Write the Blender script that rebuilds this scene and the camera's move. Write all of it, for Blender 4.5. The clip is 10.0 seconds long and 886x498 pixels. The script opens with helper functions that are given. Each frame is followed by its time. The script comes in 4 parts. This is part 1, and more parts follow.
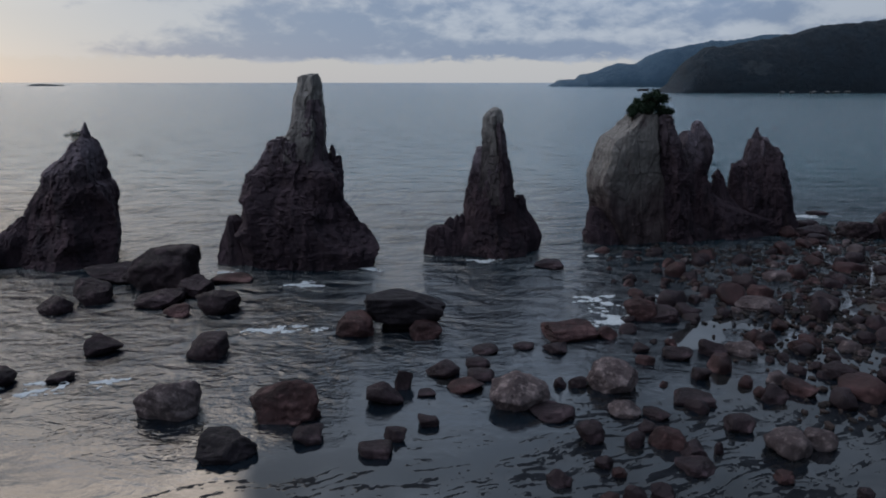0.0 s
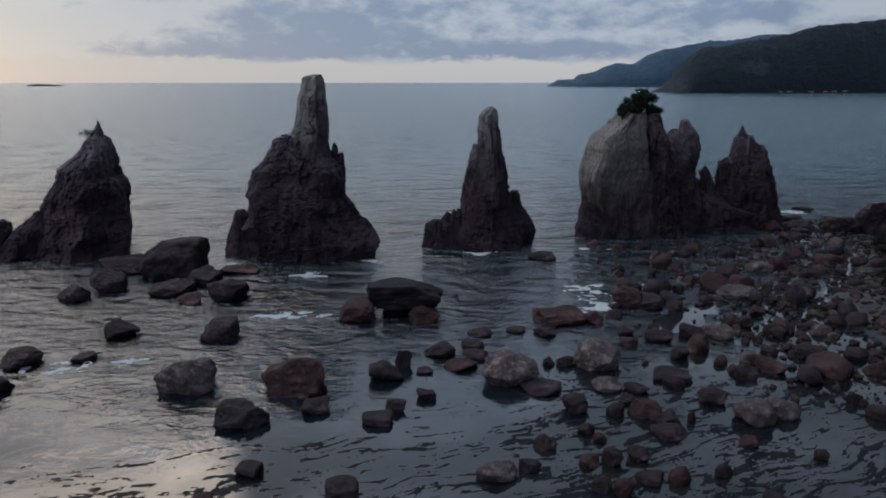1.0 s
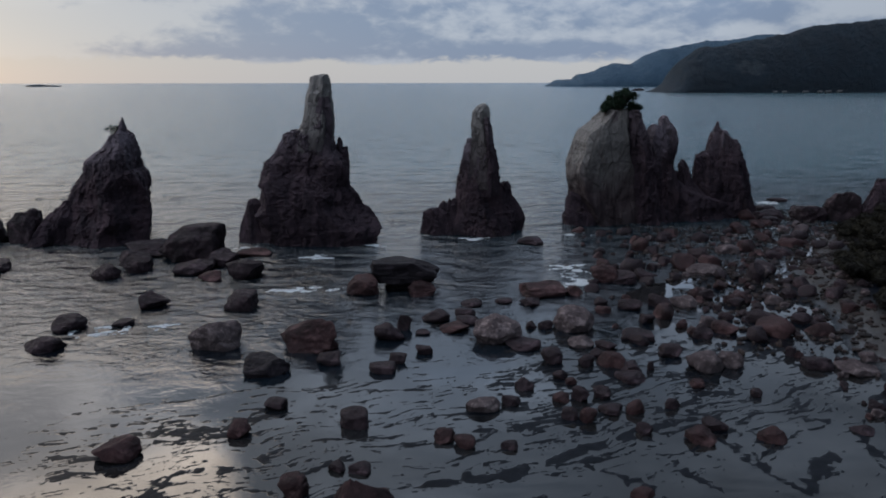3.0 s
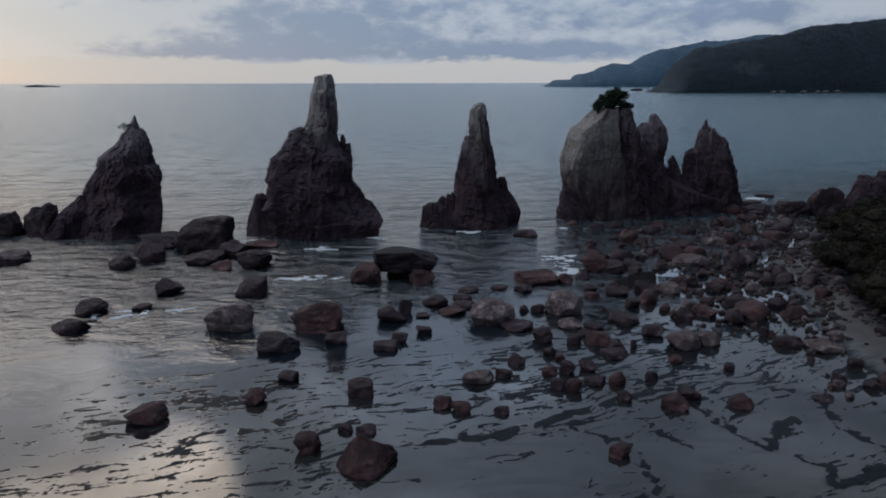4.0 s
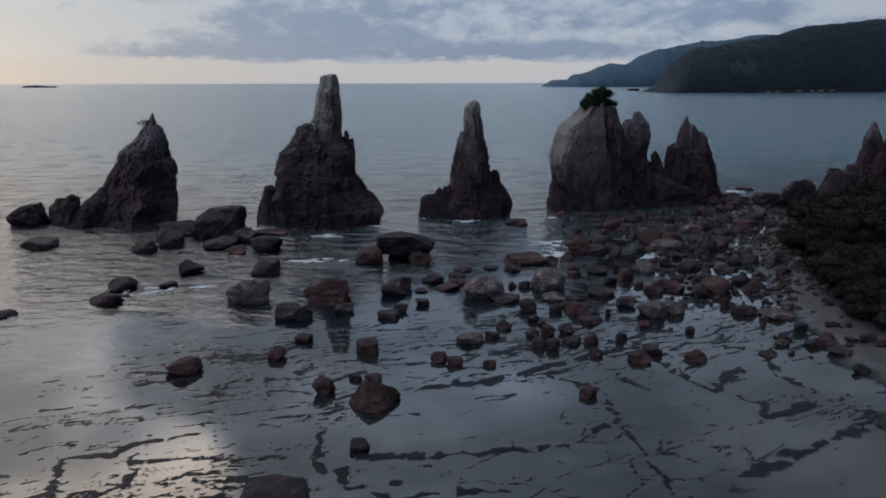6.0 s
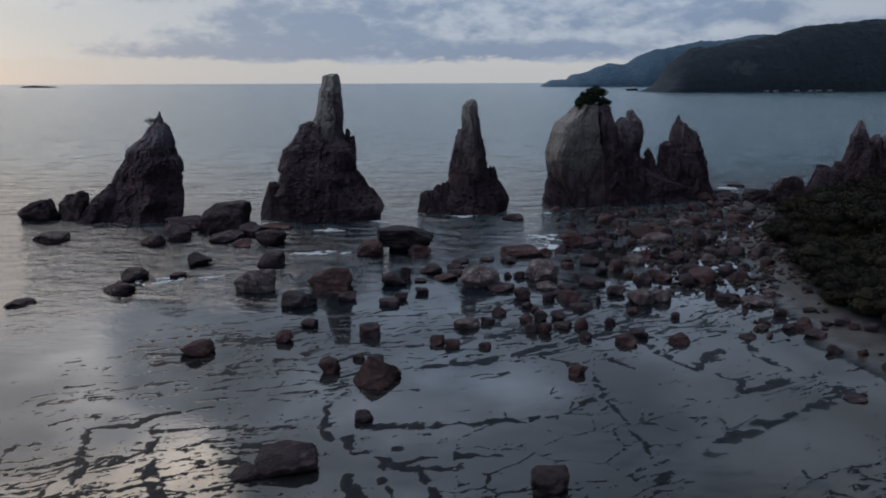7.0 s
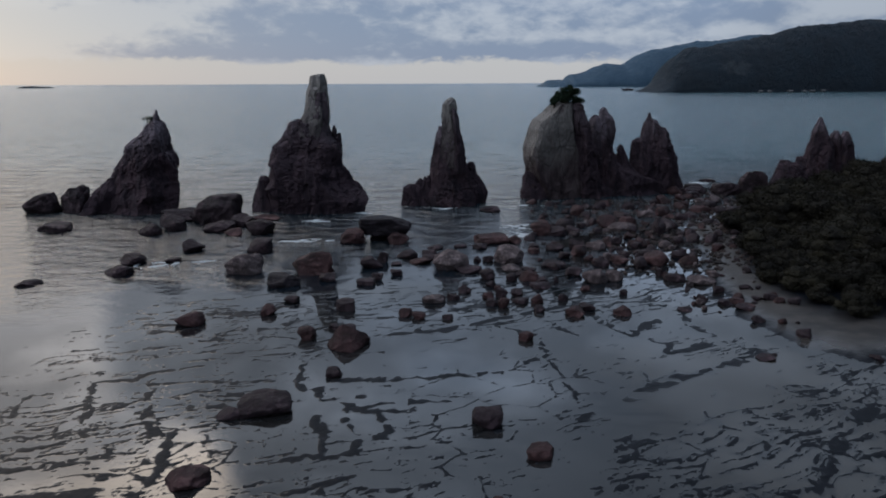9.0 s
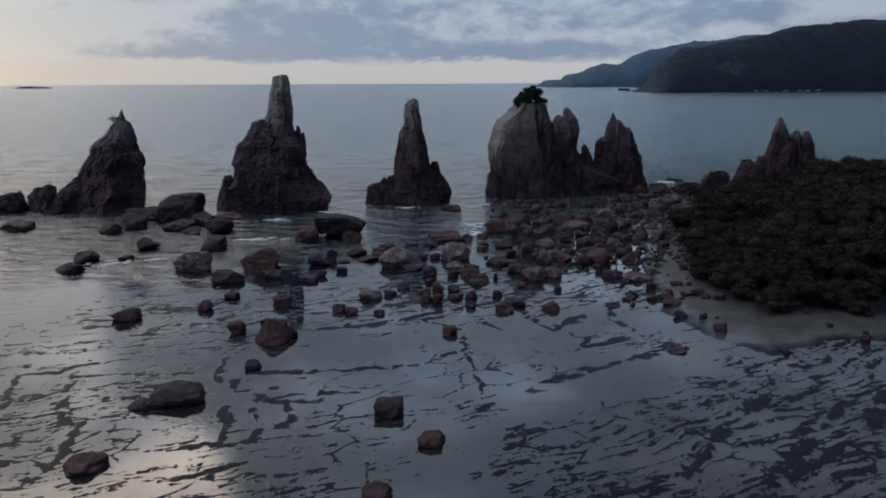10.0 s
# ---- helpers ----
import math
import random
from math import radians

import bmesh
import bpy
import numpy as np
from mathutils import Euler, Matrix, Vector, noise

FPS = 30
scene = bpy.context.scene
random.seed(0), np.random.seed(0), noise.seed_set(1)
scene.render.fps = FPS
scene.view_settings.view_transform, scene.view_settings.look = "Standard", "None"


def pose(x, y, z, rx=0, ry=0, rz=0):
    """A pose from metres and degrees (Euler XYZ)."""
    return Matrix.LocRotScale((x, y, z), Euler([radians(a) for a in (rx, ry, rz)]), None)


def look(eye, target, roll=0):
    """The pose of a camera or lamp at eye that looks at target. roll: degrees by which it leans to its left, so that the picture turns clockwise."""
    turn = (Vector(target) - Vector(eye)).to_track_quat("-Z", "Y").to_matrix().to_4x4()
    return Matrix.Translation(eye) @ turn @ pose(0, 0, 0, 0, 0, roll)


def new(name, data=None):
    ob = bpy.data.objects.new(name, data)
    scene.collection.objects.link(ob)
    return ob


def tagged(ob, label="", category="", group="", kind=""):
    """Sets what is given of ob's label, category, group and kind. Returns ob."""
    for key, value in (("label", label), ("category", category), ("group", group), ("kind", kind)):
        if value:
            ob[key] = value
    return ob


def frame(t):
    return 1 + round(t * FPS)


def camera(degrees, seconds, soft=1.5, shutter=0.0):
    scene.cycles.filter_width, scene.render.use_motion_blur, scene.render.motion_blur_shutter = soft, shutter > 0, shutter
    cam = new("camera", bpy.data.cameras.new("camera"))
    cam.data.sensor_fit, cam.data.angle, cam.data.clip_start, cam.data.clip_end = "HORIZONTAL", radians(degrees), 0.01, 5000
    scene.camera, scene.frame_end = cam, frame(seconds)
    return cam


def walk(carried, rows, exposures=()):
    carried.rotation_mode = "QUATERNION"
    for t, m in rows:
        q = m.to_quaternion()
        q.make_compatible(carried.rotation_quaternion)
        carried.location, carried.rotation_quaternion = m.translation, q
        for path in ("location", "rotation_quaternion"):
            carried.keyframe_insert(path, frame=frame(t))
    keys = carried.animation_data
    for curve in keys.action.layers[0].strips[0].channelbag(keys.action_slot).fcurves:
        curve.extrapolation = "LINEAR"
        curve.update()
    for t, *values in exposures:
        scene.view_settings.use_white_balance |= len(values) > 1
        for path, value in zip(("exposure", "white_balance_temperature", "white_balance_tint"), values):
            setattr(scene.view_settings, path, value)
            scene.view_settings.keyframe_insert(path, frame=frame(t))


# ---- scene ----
# ------------------------------------------------------------ camera
cam = camera(68.0, 10.0, soft=1.9)
PATH = [
    (0.0, (0.00, 0.00, 16.00), (0.00, 48.46, 3.70), -0.00),
    (0.5, (0.05, -1.39, 16.02), (0.08, 47.07, 3.73), -0.02),
    (1.0, (0.13, -2.83, 16.03), (0.20, 45.64, 3.73), -0.03),
    (1.5, (0.17, -4.14, 16.02), (0.28, 44.32, 3.73), -0.04),
    (2.0, (0.22, -5.46, 16.00), (0.36, 43.01, 3.71), -0.05),
    (2.5, (0.26, -6.93, 15.96), (0.44, 41.54, 3.67), -0.07),
    (3.8, (0.31, -11.02, 15.86), (0.57, 37.44, 3.59), -0.10),
    (4.5, (0.32, -13.13, 15.84), (0.63, 35.34, 3.57), -0.11),
    (5.0, (0.33, -14.65, 15.79), (0.68, 33.82, 3.52), -0.13),
    (5.5, (0.37, -15.92, 15.79), (0.76, 32.56, 3.52), -0.14),
    (6.8, (0.44, -18.94, 15.69), (0.92, 29.53, 3.43), -0.17),
    (7.5, (0.45, -20.91, 15.65), (0.98, 27.56, 3.39), -0.19),
    (8.0, (0.48, -22.32, 15.66), (1.05, 26.15, 3.41), -0.20),
    (8.5, (1.07, -23.48, 15.63), (1.68, 24.99, 3.38), -0.21),
    (9.0, (2.50, -24.37, 15.59), (3.15, 24.10, 3.35), -0.23),
    (9.5, (4.55, -25.07, 15.62), (5.22, 23.40, 3.38), -0.24),
    (10.0, (7.19, -25.55, 15.63), (7.91, 22.93, 3.39), -0.25),
]
walk(cam, [(t, look(eye, target, roll)) for t, eye, target, roll in PATH], exposures=[(0.0, 0.05, 5850, 10), (10.0, 0.05, 5850, 10)])

# ------------------------------------------------------------ small tools


def hash3(ix, iy, iz, seed):
    """Random numbers 0..1 for whole-numbered cells."""
    h = (ix * 374761393 + iy * 668265263 + iz * 2147483647 + seed * 974634777) & 0xFFFFFFFF
    h = ((h ^ (h >> 13)) * 1274126177) & 0xFFFFFFFF
    h = ((h ^ (h >> 16)) * 2246822519) & 0xFFFFFFFF
    return ((h ^ (h >> 15)) & 0xFFFFFF) / float(0xFFFFFF)


def value_noise(p, seed=0):
    """Smooth noise 0..1 at the rows of p."""
    i = np.floor(p).astype(np.int64)
    f = p - i
    f = f * f * f * (f * (f * 6 - 15) + 10)
    out = 0
    for dx in (0, 1):
        wx = f[:, 0] if dx else 1 - f[:, 0]
        for dy in (0, 1):
            wy = f[:, 1] if dy else 1 - f[:, 1]
            for dz in (0, 1):
                wz = f[:, 2] if dz else 1 - f[:, 2]
                out = out + wx * wy * wz * hash3(i[:, 0] + dx, i[:, 1] + dy, i[:, 2] + dz, seed)
    return out


def fbm(p, octaves=4, seed=0, gain=0.5):
    """Layered noise, about -1..1."""
    total, amp, size = 0, 1.0, 0.0
    for o in range(octaves):
        total = total + amp * (value_noise(p * 2.03 ** o + 17.3 * o, seed + o) * 2 - 1)
        size += amp
        amp *= gain
    return total / size * 1.6


def ridged(p, octaves=4, seed=0):
    """Noise with sharp crests, 0..1."""
    total, amp, size = 0, 1.0, 0.0
    for o in range(octaves):
        total = total + amp * (1 - np.abs(value_noise(p * 2.1 ** o + 9.7 * o, seed + o) * 2 - 1))
        size += amp
        amp *= 0.5
    return total / size


def smooth(a, b, x):
    f = np.clip((x - a) / (b - a), 0, 1)
    return f * f * (3 - 2 * f)


def mesh_from(name, verts, faces, materials, shade=False, index=None):
    me = bpy.data.meshes.new(name)
    me.from_pydata([tuple(v) for v in verts], [], [tuple(f) for f in faces])
    for m in materials:
        me.materials.append(m)
    if index is not None:
        me.polygons.foreach_set("material_index", np.asarray(index, dtype=np.int32))
    me.polygons.foreach_set("use_smooth", np.full(len(me.polygons), shade))
    me.update()
    return me


def grid_faces(rows, cols, wrap=False):
    """Quads of a grid of rows x cols points; wrap closes each row."""
    c = cols if wrap else cols - 1
    r, k = np.meshgrid(np.arange(rows - 1), np.arange(c), indexing="ij")
    r, k = r.ravel(), k.ravel()
    n = (k + 1) % cols
    return np.stack([r * cols + k, r * cols + n, (r + 1) * cols + n, (r + 1) * cols + k], 1)


def fast_mesh(name, verts, quads, materials, shade=True):
    """A large quad mesh, written in one go."""
    me = bpy.data.meshes.new(name)
    me.vertices.add(len(verts))
    me.vertices.foreach_set("co", np.asarray(verts, dtype=np.float32).ravel())
    me.loops.add(len(quads) * 4)
    me.loops.foreach_set("vertex_index", np.asarray(quads, dtype=np.int32).ravel())
    me.polygons.add(len(quads))
    me.polygons.foreach_set("loop_start", np.arange(0, len(quads) * 4, 4, dtype=np.int32))
    me.polygons.foreach_set("use_smooth", np.full(len(quads), shade))
    for m in materials:
        me.materials.append(m)
    me.update(calc_edges=True)
    me.validate()
    return me


# ------------------------------------------------------------ light
world = bpy.data.worlds.new("dusk_sky")
scene.world = world
world.use_nodes = True
wt = world.node_tree
wt.nodes.clear()


def wn(kind, **values):
    n = wt.nodes.new(kind)
    for k, v in values.items():
        n.inputs[k].default_value = v
    return n


def wmath(op, a, b=None, c=None):
    n = wt.nodes.new("ShaderNodeMath")
    n.operation = op
    for i, v in enumerate((a, b, c)):
        if v is None:
            continue
        if isinstance(v, (int, float)):
            n.inputs[i].default_value = v
        else:
            wt.links.new(v, n.inputs[i])
    return n.outputs[0]


def wstep(x, lo, hi, a=0.0, b=1.0):
    n = wt.nodes.new("ShaderNodeMapRange")
    n.interpolation_type = "SMOOTHSTEP"
    wt.links.new(x, n.inputs["Value"])
    for k, v in (("From Min", lo), ("From Max", hi), ("To Min", a), ("To Max", b)):
        n.inputs[k].default_value = v
    return n.outputs[0]


def wmix(f, a, b):
    n = wt.nodes.new("ShaderNodeMix")
    n.data_type = "RGBA"
    for sock, v in ((n.inputs[0], f), (n.inputs[6], a), (n.inputs[7], b)):
        if isinstance(v, (int, float, tuple)):
            sock.default_value = v
        else:
            wt.links.new(v, sock)
    return n.outputs[2]


SUN_HEIGHT, SUN_TURN = 9.0, -52.0      # degrees up; degrees left of ahead
where = wn("ShaderNodeTexCoord")
split = wn("ShaderNodeSeparateXYZ")
wt.links.new(where.outputs["Generated"], split.inputs[0])
X, Y, Z = split.outputs
up = wmath("MAXIMUM", Z, 0.0)
turn_left = wmath("ARCTAN2", X, Y)      # negative to the left of ahead

# cloud sheet, seen in perspective towards the horizon
scale = wmath("DIVIDE", 1.0, wmath("ADD", up, 0.035))
flat = wn("ShaderNodeCombineXYZ")
wt.links.new(wmath("MULTIPLY", X, scale), flat.inputs[0])
wt.links.new(wmath("MULTIPLY", Y, scale), flat.inputs[1])
big = wn("ShaderNodeTexNoise", Scale=0.34, Detail=8.0, Roughness=0.55, Distortion=0.25)
wt.links.new(flat.outputs[0], big.inputs["Vector"])
def banked(across, upward, scale_seed, detail, rough, twist):
    """Cloud lumps by direction, flattened towards the horizon."""
    c = wn("ShaderNodeCombineXYZ", Z=scale_seed)
    wt.links.new(wmath("MULTIPLY", turn_left, across), c.inputs[0])
    wt.links.new(wmath("MULTIPLY", Z, upward), c.inputs[1])
    n = wn("ShaderNodeTexNoise", Scale=1.0, Detail=detail, Roughness=rough, Distortion=twist)
    wt.links.new(c.outputs[0], n.inputs["Vector"])
    return n.outputs["Fac"]


def lobe(az, el, wide, tall, amount):
    """A soft bump (positive) or dip (negative) round one direction, in degrees: cloud cover in body, brightness in glow
    and lift.
    """
    da = wmath("DIVIDE", wmath("SUBTRACT", turn_left, radians(az)), radians(wide))
    de = wmath("DIVIDE", wmath("SUBTRACT", Z, math.sin(radians(el))), radians(tall))
    r = wmath("ADD", wmath("MULTIPLY", da, da), wmath("MULTIPLY", de, de))
    return wmath("MULTIPLY", wmath("EXPONENT", wmath("MULTIPLY", r, -1.0)), amount)


masses = banked(5.2, 15.0, 3.1, 3.0, 0.5, 0.1)
lumps = banked(16.0, 36.0, 7.4, 7.0, 0.5, 0.25)
billow = banked(40.0, 84.0, 1.7, 7.0, 0.62, 0.5)
lump = wmath("ADD", wmath("MULTIPLY", masses, 0.36), wmath("MULTIPLY", lumps, 0.64))
near_horizon = wstep(up, 0.14, 0.26, 1.0, 0.0)
body = wmath("ADD", wmath("MULTIPLY", lump, 0.72), wmath("MULTIPLY", billow, 0.28))
for mass in ((-9, 4.4, 9, 1.8, 0.11), (-17, 2.4, 9, 0.75, 0.19), (4, 2.4, 10, 0.75, 0.16), (20, 5.4, 9, 1.2, 0.09), (-22, 5.2, 5.5, 1.7, -0.14), (-33, 4.0, 5.5, 4.5, -0.30),
             (3, 4.9, 5, 1.0, -0.07), (14, 3.6, 6, 0.5, -0.10), (24, 3.9, 3, 0.4, -0.10), (31, 5.2, 4, 0.6, -0.16)):
    body = wmath("ADD", body, lobe(*mass))
body = wmath("ADD", wmath("MULTIPLY", body, near_horizon),
             wmath("MULTIPLY", big.outputs["Fac"], wmath("SUBTRACT", 1.0, near_horizon)))
shade = wstep(body, 0.385, 0.615)

sky = wn("ShaderNodeTexSky")
sky.sky_type = "NISHITA"
sky.sun_disc = False
sky.sun_elevation = radians(SUN_HEIGHT)
sky.sun_rotation = radians(SUN_TURN)
warm_side = wstep(turn_left, -0.70, 0.10, 1.0, 0.0)
cloud_dark = wmix(warm_side, (0.195, 0.240, 0.325, 1), (0.250, 0.275, 0.335, 1))
cloud_light = wmix(warm_side, (0.400, 0.420, 0.455, 1), (0.470, 0.450, 0.43, 1))
cloud = wmix(shade, cloud_light, cloud_dark)
# clear strip under the cloud base
edge = wmath("ADD", up, wmath("MULTIPLY", wmath("SUBTRACT", wmath("ADD", wmath("MULTIPLY", lumps, 0.6), wmath("MULTIPLY", billow, 0.4)), 0.5), -0.055))
strip = wstep(edge, 0.027, 0.036, 1.0, 0.0)
strip_colour = wmix(wstep(turn_left, -0.9, 0.5, 1.0, 0.0), (0.47, 0.455, 0.435, 1), (0.44, 0.418, 0.395, 1))
lower = wmix(strip, cloud, strip_colour)
# thin bright cloud higher up towards the hidden sun, with a ragged edge; dusk behind
sun_x, sun_y = math.sin(radians(SUN_TURN)), math.cos(radians(SUN_TURN))
toward = wmath("ADD", wmath("MULTIPLY", X, sun_x), wmath("MULTIPLY", Y, sun_y))
gaps = wn("ShaderNodeTexNoise", Scale=1.5, Detail=7.0, Roughness=0.55, Distortion=0.2)
wt.links.new(flat.outputs[0], gaps.inputs["Vector"])
fray = wmath("ADD", turn_left, wmath("MULTIPLY", wmath("SUBTRACT", gaps.outputs["Fac"], 0.5), 0.16))
rim = wstep(up, 0.40, 0.48, -0.47, -0.335)
breach = wmath("MULTIPLY", wstep(wmath("SUBTRACT", fray, rim), -0.03, 0.02, 1.0, 0.0), wstep(up, 0.08, 0.22))
breach = wmath("MULTIPLY", breach, wmath("MULTIPLY", wstep(turn_left, -1.5, -0.9), wstep(up, 0.62, 0.80, 1.0, 0.0)))
glow = wmath("MULTIPLY", breach, wmath("ADD", wstep(up, 0.43, 0.53, 0.50, 1.60), lobe(-28, 27.2, 2.6, 1.4, -0.35)))
glow = wmath("MULTIPLY", glow, wstep(gaps.outputs["Fac"], 0.36, 0.56, 0.95, 1.08))
lift = wmath("ADD", 1.0, wmath("MULTIPLY", wstep(up, 0.12, 0.45), wstep(toward, 0.0, 0.9, 0.70, 0.14)))
lift = wmath("ADD", lift, wmath("MULTIPLY", glow, 1.7))
# the patch at 26, 14 is added out of view to brighten the sea
for mass in ((-6, 27.5, 7, 3, 0.75), (8, 25.5, 5, 2.0, 0.40), (20, 23.0, 5, 2.0, 0.30), (26, 14.0, 18, 4.5, 1.50), (-18, 23.0, 6, 4.0, -0.30)):
    lift = wmath("ADD", lift, lobe(*mass))
# sky overhead raised, out of view, to give the rocks more light
lift = wmath("ADD", lift, wstep(up, 0.60, 0.88, 0.0, 2.1))
lift = wmath("MULTIPLY", lift, wmath("ADD", 1.0, wmath("MULTIPLY", wstep(gaps.outputs["Fac"], 0.45, 0.62, -0.2, 1.0), wstep(up, 0.22, 0.38, 0.0, 0.55))))
side_fade = wmath("MINIMUM", 1.0, wmath("ADD", wstep(turn_left, 0.0, 0.5, 1.0, 0.42), wstep(up, 0.2, 0.38, 0.5, 0.0)))
lift = wmath("MULTIPLY", lift, side_fade)
lift = wmath("MULTIPLY", lift, wstep(toward, -0.95, 0.25, 0.45, 1.0))
lower = wmix(wstep(up, 0.15, 0.35, 0.0, 0.55), lower, wmix(warm_side, (0.30, 0.345, 0.395, 1), (0.40, 0.41, 0.42, 1)))
lower = wmix(wmath("MULTIPLY", glow, 0.7), lower, (0.68, 0.56, 0.44, 1))
bright = wn("ShaderNodeVectorMath")
bright.operation = "SCALE"
wt.links.new(lower, bright.inputs[0])
wt.links.new(lift, bright.inputs["Scale"])
sheet = wn("ShaderNodeBackground", Strength=1.0)
wt.links.new(bright.outputs[0], sheet.inputs["Color"])
clear = wn("ShaderNodeBackground", Strength=0.01)
wt.links.new(sky.outputs[0], clear.inputs["Color"])
both = wn("ShaderNodeAddShader")
wt.links.new(sheet.outputs[0], both.inputs[0])
wt.links.new(clear.outputs[0], both.inputs[1])
wout = wn("ShaderNodeOutputWorld")
wt.links.new(both.outputs[0], wout.inputs[0])

sun = new("sun", bpy.data.lights.new("sun", "SUN"))
sun.data.energy, sun.data.angle, sun.data.color = 0.45, radians(20), (1.0, 0.95, 0.92)
sun.matrix_world = look((-70, 20, 60), (0, 45, 0))

# ------------------------------------------------------------ materials


class Paint:
    """A node material, built step by step."""

    def __init__(self, name):
        self.m = bpy.data.materials.new(name)
        self.m.use_nodes = True
        self.t = self.m.node_tree
        self.b = self.t.nodes["Principled BSDF"]
        self.geo = self.t.nodes.new("ShaderNodeNewGeometry")
        self.info = self.t.nodes.new("ShaderNodeObjectInfo")
        self.obj = self.t.nodes.new("ShaderNodeTexCoord")

    def link(self, a, b):
        self.t.links.new(a, b)

    def put(self, sock, v):
        if isinstance(v, (int, float, tuple)):
            sock.default_value = v
        else:
            self.link(v, sock)

    def noise(self, scale, detail=5.0, rough=0.55, stretch=(1, 1, 1), local=False, twist=0.0, turn=0.0):
        mp = self.t.nodes.new("ShaderNodeMapping")
        mp.inputs["Rotation"].default_value = (0, 0, radians(turn))
        mp.inputs["Scale"].default_value = stretch
        self.link(self.obj.outputs["Object"] if local else self.geo.outputs["Position"], mp.inputs["Vector"])
        n = self.t.nodes.new("ShaderNodeTexNoise")
        n.inputs["Scale"].default_value = scale
        n.inputs["Detail"].default_value = detail
        n.inputs["Roughness"].default_value = rough
        n.inputs["Distortion"].default_value = twist
        self.link(mp.outputs[0], n.inputs["Vector"])
        return n.outputs["Fac"]

    def cells(self, scale, stretch=(1, 1, 1), feature="F1", local=False):
        mp = self.t.nodes.new("ShaderNodeMapping")
        mp.inputs["Scale"].default_value = stretch
        self.link(self.obj.outputs["Object"] if local else self.geo.outputs["Position"], mp.inputs["Vector"])
        n = self.t.nodes.new("ShaderNodeTexVoronoi")
        n.feature = feature
        n.inputs["Scale"].default_value = scale
        self.link(mp.outputs[0], n.inputs["Vector"])
        return n.outputs["Distance"]

    def step(self, x, lo, hi, a=0.0, b=1.0):
        n = self.t.nodes.new("ShaderNodeMapRange")
        n.interpolation_type = "SMOOTHSTEP"
        self.link(x, n.inputs["Value"])
        for k, v in (("From Min", lo), ("From Max", hi), ("To Min", a), ("To Max", b)):
            self.put(n.inputs[k], v)
        return n.outputs[0]

    def math(self, op, a, b):
        n = self.t.nodes.new("ShaderNodeMath")
        n.operation = op
        self.put(n.inputs[0], a)
        self.put(n.inputs[1], b)
        return n.outputs[0]

    def mix(self, f, a, b):
        n = self.t.nodes.new("ShaderNodeMix")
        n.data_type = "RGBA"
        self.put(n.inputs[0], f)
        self.put(n.inputs[6], a if not isinstance(a, tuple) else (*a, 1))
        self.put(n.inputs[7], b if not isinstance(b, tuple) else (*b, 1))
        return n.outputs[2]

    def axis(self, k):
        n = self.t.nodes.new("ShaderNodeSeparateXYZ")
        self.link(self.geo.outputs["Position"], n.inputs[0])
        return n.outputs[k]

    def attribute(self, name):
        n = self.t.nodes.new("ShaderNodeAttribute")
        n.attribute_name = name
        return n.outputs["Fac"]

    def bump(self, height, distance, strength=1.0, under=None):
        n = self.t.nodes.new("ShaderNodeBump")
        self.put(n.inputs["Distance"], distance)
        self.put(n.inputs["Strength"], strength)
        self.link(height, n.inputs["Height"])
        if under is not None:
            self.link(under, n.inputs["Normal"])
        return n.outputs[0]

    def done(self, colour, rough=0.8, normal=None, **more):
        self.put(self.b.inputs["Base Color"], colour if not isinstance(colour, tuple) else (*colour, 1))
        self.put(self.b.inputs["Roughness"], rough)
        if normal is not None:
            self.link(normal, self.b.inputs["Normal"])
        for k, v in more.items():
            self.put(self.b.inputs[k.replace("_", " ")], v)
        return self.m


def stone(name, dark, mid, pale, pale_from=0.55, rough=0.75, random_tint=0.35, local=True):
    """Weathered rock: mottled tones, pitted surface, dark cracks."""
    p = Paint(name)
    big = p.noise(0.45, 4, 0.6, local=local)
    fine = p.noise(3.5, 8, 0.65, local=local)
    grit = p.noise(22, 4, 0.7, local=local)
    c = p.mix(p.step(big, 0.35, 0.62), dark, mid)
    c = p.mix(p.step(fine, pale_from, pale_from + 0.22), c, pale)
    c = p.mix(p.step(grit, 0.60, 0.78, 0.0, 0.6), c, tuple(min(1, v * 1.6) for v in pale))
    c = p.mix(p.step(p.noise(1.1, 6, 0.62, local=local), 0.53, 0.66, 0.0, 0.75), c, pale)
    cr = p.step(p.cells(0.9, (1, 1, 0.5), "DISTANCE_TO_EDGE", local=local), 0.0, 0.05, 0.55, 0.0)
    cr = p.math("MULTIPLY", cr, p.step(fine, 0.4, 0.6))
    c = p.mix(cr, c, tuple(v * 0.35 for v in dark))
    tint = p.math("MULTIPLY", p.info.outputs["Random"], random_tint)
    c = p.mix(tint, c, tuple(v * 0.45 for v in dark))
    n = p.bump(fine, 0.16, 1.0)
    n = p.bump(grit, 0.04, 1.0, n)
    return p.done(c, p.step(fine, 0.3, 0.7, rough - 0.1, rough + 0.15), n, Specular_IOR_Level=0.16)


